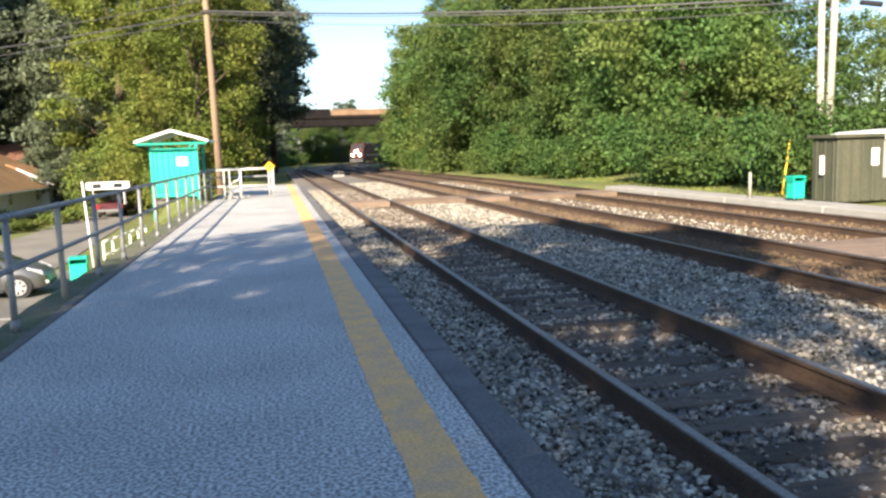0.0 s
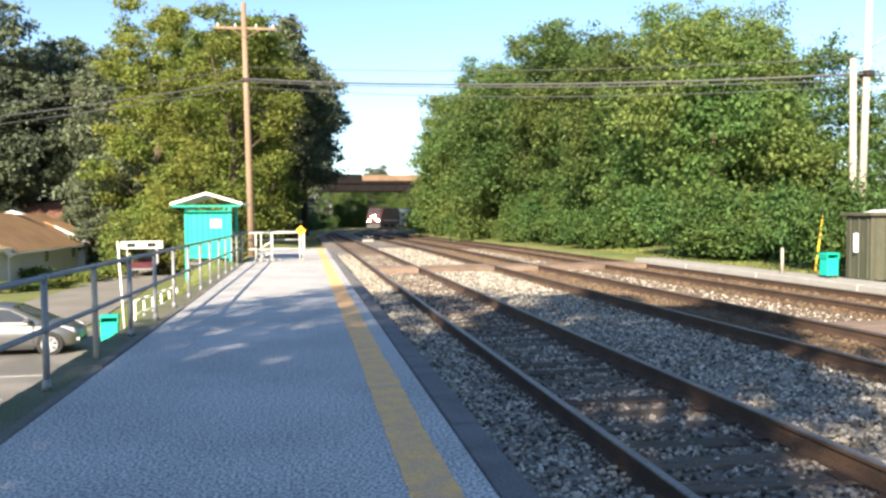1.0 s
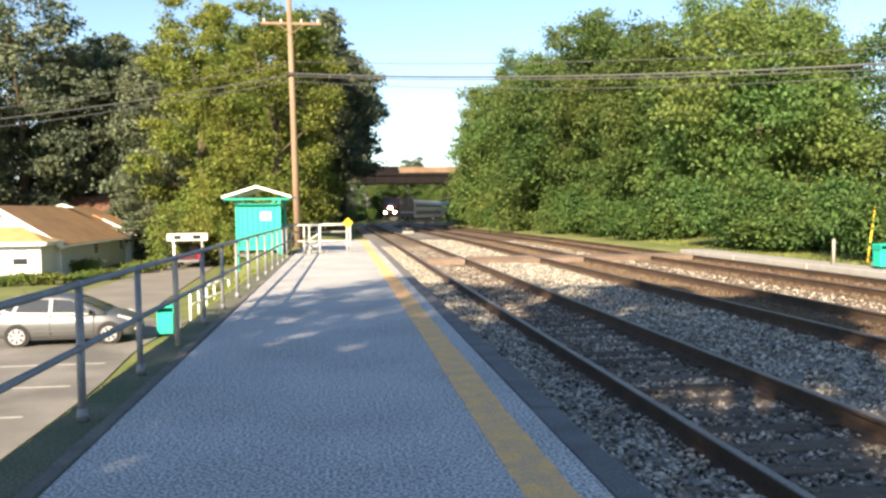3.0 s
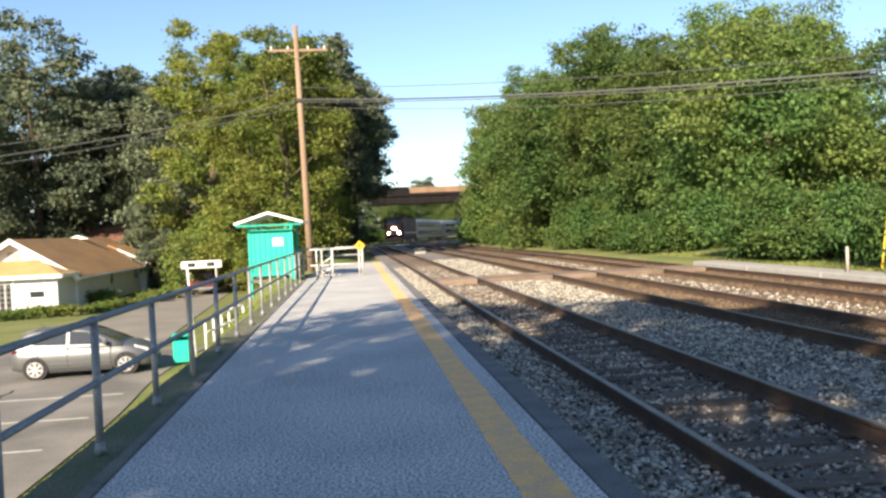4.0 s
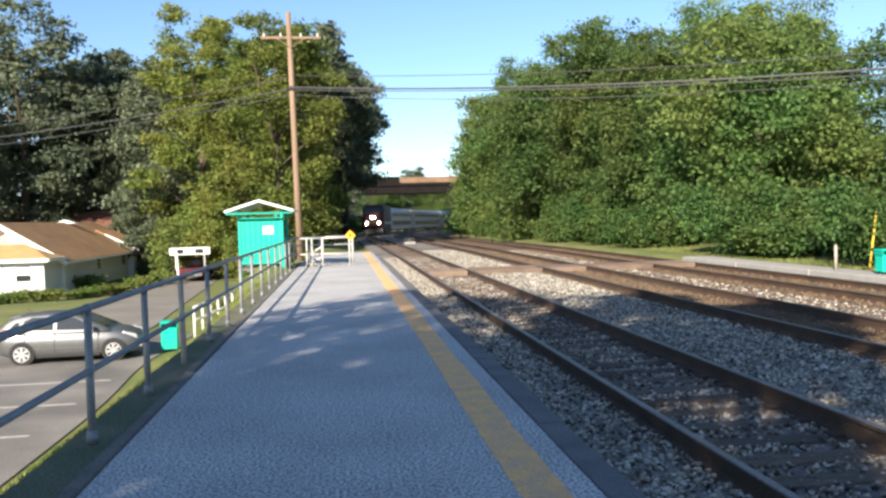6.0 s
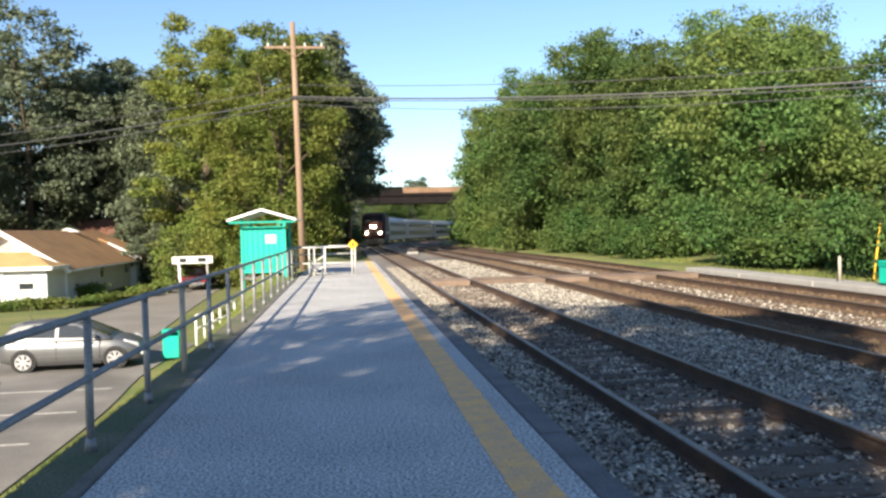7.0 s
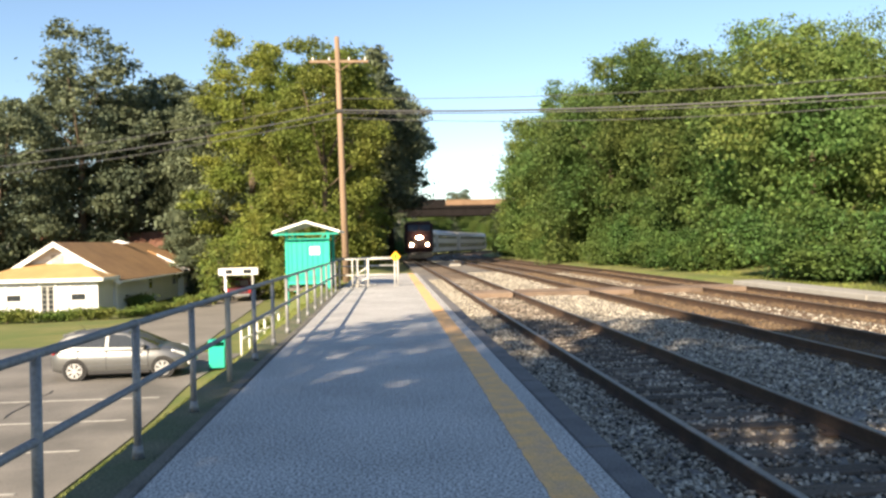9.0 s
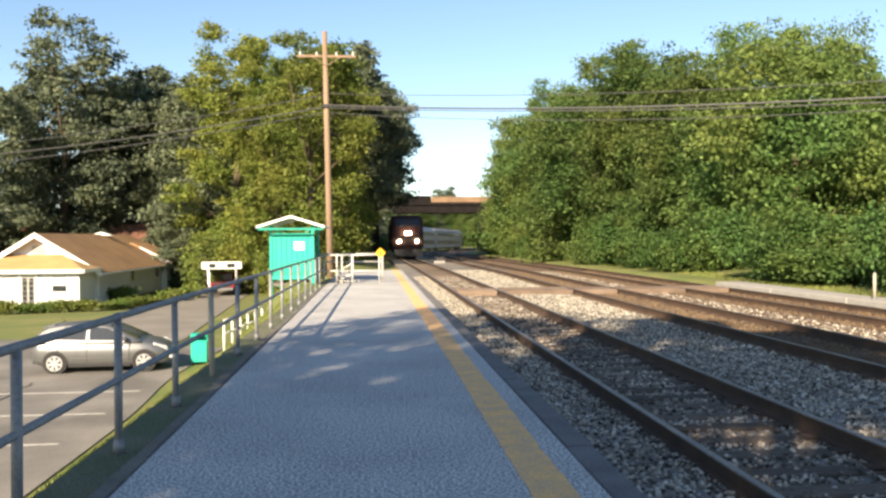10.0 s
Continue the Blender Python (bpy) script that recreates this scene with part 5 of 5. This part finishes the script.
def grass_blades():
    rnd = np.random.RandomState(9)
    vs, fs = [], []
    n = 42000
    for k in range(n):
        if k < n * 0.8:
            y = 2.0 + 34 * rnd.uniform() ** 1.8
            x = rnd.uniform(-5.6, -2.07)
        else:
            y, x = rnd.uniform(18, 60), rnd.uniform(13.7, 15.2)
        z = land(x, y)
        h, a, w = rnd.uniform(0.03, 0.085), rnd.uniform(0, 6.28), 0.007 + 0.0005 * y
        dx, dy = math.cos(a) * w, math.sin(a) * w
        lx, ly = rnd.uniform(-0.05, 0.05, 2)
        o = len(vs)
        vs += [(x - dx, y - dy, z - 0.01), (x + dx, y + dy, z - 0.01), (x + lx, y + ly, z + h)]
        fs.append((o, o + 1, o + 2))
    ob = mesh_from("grass_tufts", vs, fs, "blade")
    tagged(ob, "bright green uncut grass on the bank", "grass", kind="stuff")


grass_blades()


# ---------- bridge ----------
def bridge():
    b = thing("road_bridge", "rusty steel girder road bridge across the railway", "bridge", 0, 176, 0.8)
    part("girder", B(-20, 70, 0, 0.6, 6.55, 8.2, bevel=0.05), "steel", b)
    part("girder", B(-20, 70, 9.4, 10, 6.55, 8.2, bevel=0.05), "steel", b)
    part("deck", B(-20, 70, -0.3, 10.3, 8.2, 8.5), "steel", b)
    part("parapet", B(12.6, 70, -0.4, -0.1, 8.75, 10.0, bevel=0.05), "bridge_rust", b, "sunlit tan concrete parapet")
    part("kerb_beam", B(12.6, 70, -0.34, -0.1, 8.15, 8.75), "steel", b)
    # left half takes the dark steel colour to stand for the trees' shade
    part("parapet", B(-20, 12.5, -0.4, -0.1, 8.15, 10.2, bevel=0.05), "steel", b, "parapet coloured dark for tree shade")
    part("parapet", B(-20, 70, 10.1, 10.4, 8.5, 9.8), "steel", b)
    part("flange", B(-20, 70, -0.15, 0.75, 6.45, 6.55), "steel", b)
    st = part("stiffener", B(-0.05, 0.05, -0.12, 0.0, 6.6, 8.15), "steel", b)
    st.matrix_basis = pose(-10, 0, 0)
    for k in range(1, 26):
        again("stiffener", st, b, -10 + 3 * k, 0, 0)
    for x in (2.0, 38.0):
        part("pier", B(x - 2.2, x + 0.6, 1.0, 9.0, -3.0, 6.5, bevel=0.1), "concrete", b)


bridge()

for name, (off, rz), lab, to in (("near", TRACKS["near"], "rusty railway track with dark timber ties nearest the platform", 110), ("middle", TRACKS["middle"], "middle railway track with rust-brown rails and ties", 70), ("far", TRACKS["far"], "far railway track with rust-brown rails and ties", 60)):
    track(off, rz, lab, to, name != "near")


def line_side():
    """Pale concrete trough covers lying between the tracks in the distance."""
    for x, y, l, w in ((5.2, 66, 2.6, 0.9), (6.4, 82, 3.0, 1.0)):
        c = thing("cable_trough_cover", "pale concrete cover lying between the tracks", "trough cover", x, y, -0.28 - 0.0045 * max(0, y - 45), -4)
        for k in range(3):
            part("slab", B(-w / 2, w / 2, -l / 2 + k * l / 3, -l / 2 + (k + 0.95) * l / 3, 0, 0.16, bevel=0.02), "concrete", c)


line_side()


# ---------- train ----------
LOCO_L, COACH_L, GAP = 17.2, 25.9, 0.75


def bogie(parent, y):
    b = part("bogie", B(-1.2, 1.2, y - 1.6, y + 1.6, 0.35, 0.85, bevel=0.05), "black", parent)
    for dy in (-1.1, 1.1):
        for sx in (-1, 1):
            part("wheel", T((sx * 0.68, y + dy, 0.48), (sx * 0.82, y + dy, 0.48), 0.48, seg=20), "rail_side", b)


def locomotive():
    e = thing("locomotive", "dark maroon diesel locomotive with its headlights lit", "locomotive")
    outline = [(0.15, 0.75), (0.0, 1.3), (0.12, 2.15), (0.75, 2.95), (1.55, 3.95), (2.2, 4.22), (LOCO_L, 4.22), (LOCO_L, 0.75)]
    bm = prism(outline, -1.5, 1.5, axis="x")
    bmesh.ops.bevel(bm, geom=[d for d in bm.edges if abs(d.verts[0].co.x - d.verts[1].co.x) < 0.01], offset=0.22, segments=3, affect="EDGES")
    part("body", bm, "loco", e)
    part("nose_panel", box(bmesh.new(), -1.1, 1.1, -0.02, 0.02, -0.36, 0.36, bevel=0.015, m=pose(0, 0.045, 1.72, 8, 0, 0)), "loco_front", e, "pale weathered nose panel")
    for sx in (-1, 1):
        part("windscreen", box(bmesh.new(), -0.58, 0.58, -0.02, 0.02, -0.42, 0.42, bevel=0.015, m=pose(sx * 0.64, 1.10, 3.44, -38.5, 0, 0)), "dark_glass", e)
        part("ditch_light", T((sx * 0.85, 0.08, 1.62), (sx * 0.85, -0.06, 1.62), 0.11, seg=16), "headlight", e)
        part("side_window", B(sx * 1.485 - 0.03, sx * 1.485 + 0.03, 2.4, 3.4, 2.9, 3.6), "dark_glass", e)
        part("grille", B(sx * 1.5 - 0.03, sx * 1.5 + 0.03, 9, 15, 2.6, 3.7), "black", e)
        part("stripe", B(sx * 1.503 - 0.01, sx * 1.503 + 0.01, 2.2, LOCO_L - 0.3, 1.5, 1.75), "coach", e)
    for sx in (-0.16, 0.16):
        part("headlight", T((sx, 0.42, 2.42), (sx, 0.18, 2.42), 0.12, seg=16), "headlight", e)
    part("pilot", prism([(-0.25, 0.18), (0.5, 0.18), (0.5, 0.85), (0.05, 0.85)], -1.35, 1.35, axis="x"), "black", e)
    part("coupler", B(-0.1, 0.1, -0.45, 0.3, 0.72, 0.95, bevel=0.03), "rail_side", e)
    part("fuel_tank", B(-1.25, 1.25, 6.6, 10.6, 0.3, 0.9, bevel=0.1), "black", e)
    for y in (3.1, 14.0):
        bogie(e, y)
    part("exhaust", B(-0.4, 0.4, 9.5, 10.6, 4.2, 4.45, bevel=0.04), "black", e)
    return e


def coach():
    c = thing("passenger_coach", "silver steel passenger coach with a dark window band", "coach", group="passenger coaches")
    outline = [(-1.5, 0.5), (1.5, 0.5), (1.5, 3.3), (1.3, 3.8), (0.75, 4.1), (-0.75, 4.1), (-1.3, 3.8), (-1.5, 3.3)]
    bm = prism(outline, 0, COACH_L)
    part("body", bm, "coach", c)
    for sx in (-1, 1):
        for z, zz in ((1.15, 1.95), (2.65, 3.25)):
            band = part("window_band", B(sx * 1.5 - 0.012, sx * 1.5 + 0.012, 1.6, COACH_L - 1.6, z, zz), "coach_band", c)
            for k in range(10):
                part("window", B(sx * 1.512 - 0.01, sx * 1.512 + 0.01, 2.2 + k * 2.2, 3.7 + k * 2.2, z + 0.1, zz - 0.1), "dark_glass", band)
        for y in (0.5, COACH_L - 1.4):
            part("door", B(sx * 1.5 - 0.015, sx * 1.5 + 0.015, y, y + 0.9, 0.9, 2.9), "pipe", c)
    part("end_door", B(-0.45, 0.45, -0.02, 0.01, 1.0, 3.0), "black", c)
    part("gangway", B(-0.6, 0.6, COACH_L, COACH_L + GAP - 0.1, 1.0, 3.2), "black", c)
    for y in (3.0, COACH_L - 3.0):
        bogie(c, y)
    return c


def train_at(t):
    """Metres along the track from the platform to the engine's nose."""
    return 174.0 - 11.2 * t + 0.16 * t * t


def on_track(s, length):
    off, rz = TRACKS["near"]
    ax, ay, az, _ = track_line(off, s + length * 0.14)
    bx, by, bz, _ = track_line(off, s + length * 0.86)
    d = Vector((bx - ax, by - ay, bz - az))
    turn = -math.degrees(math.atan2(d.x, d.y))
    pitch = math.degrees(math.atan2(d.z, math.hypot(d.x, d.y)))
    f = Vector((ax, ay, az)) - d.normalized() * length * 0.14
    return pose(f.x, f.y, f.z + rz, pitch, 0, turn)


engine = locomotive()
first_coach = coach()
coaches = [first_coach] + [copy_thing(first_coach, Matrix.Identity(4)) for _ in range(2)]


def motions():
    times = [k * 0.5 for k in range(21)]
    walk(engine, [(t, on_track(train_at(t), LOCO_L)) for t in times])
    for k, c in enumerate(coaches):
        lead = LOCO_L + GAP + k * (COACH_L + GAP)
        walk(c, [(t, on_track(train_at(t) + lead, COACH_L)) for t in times])


motions()
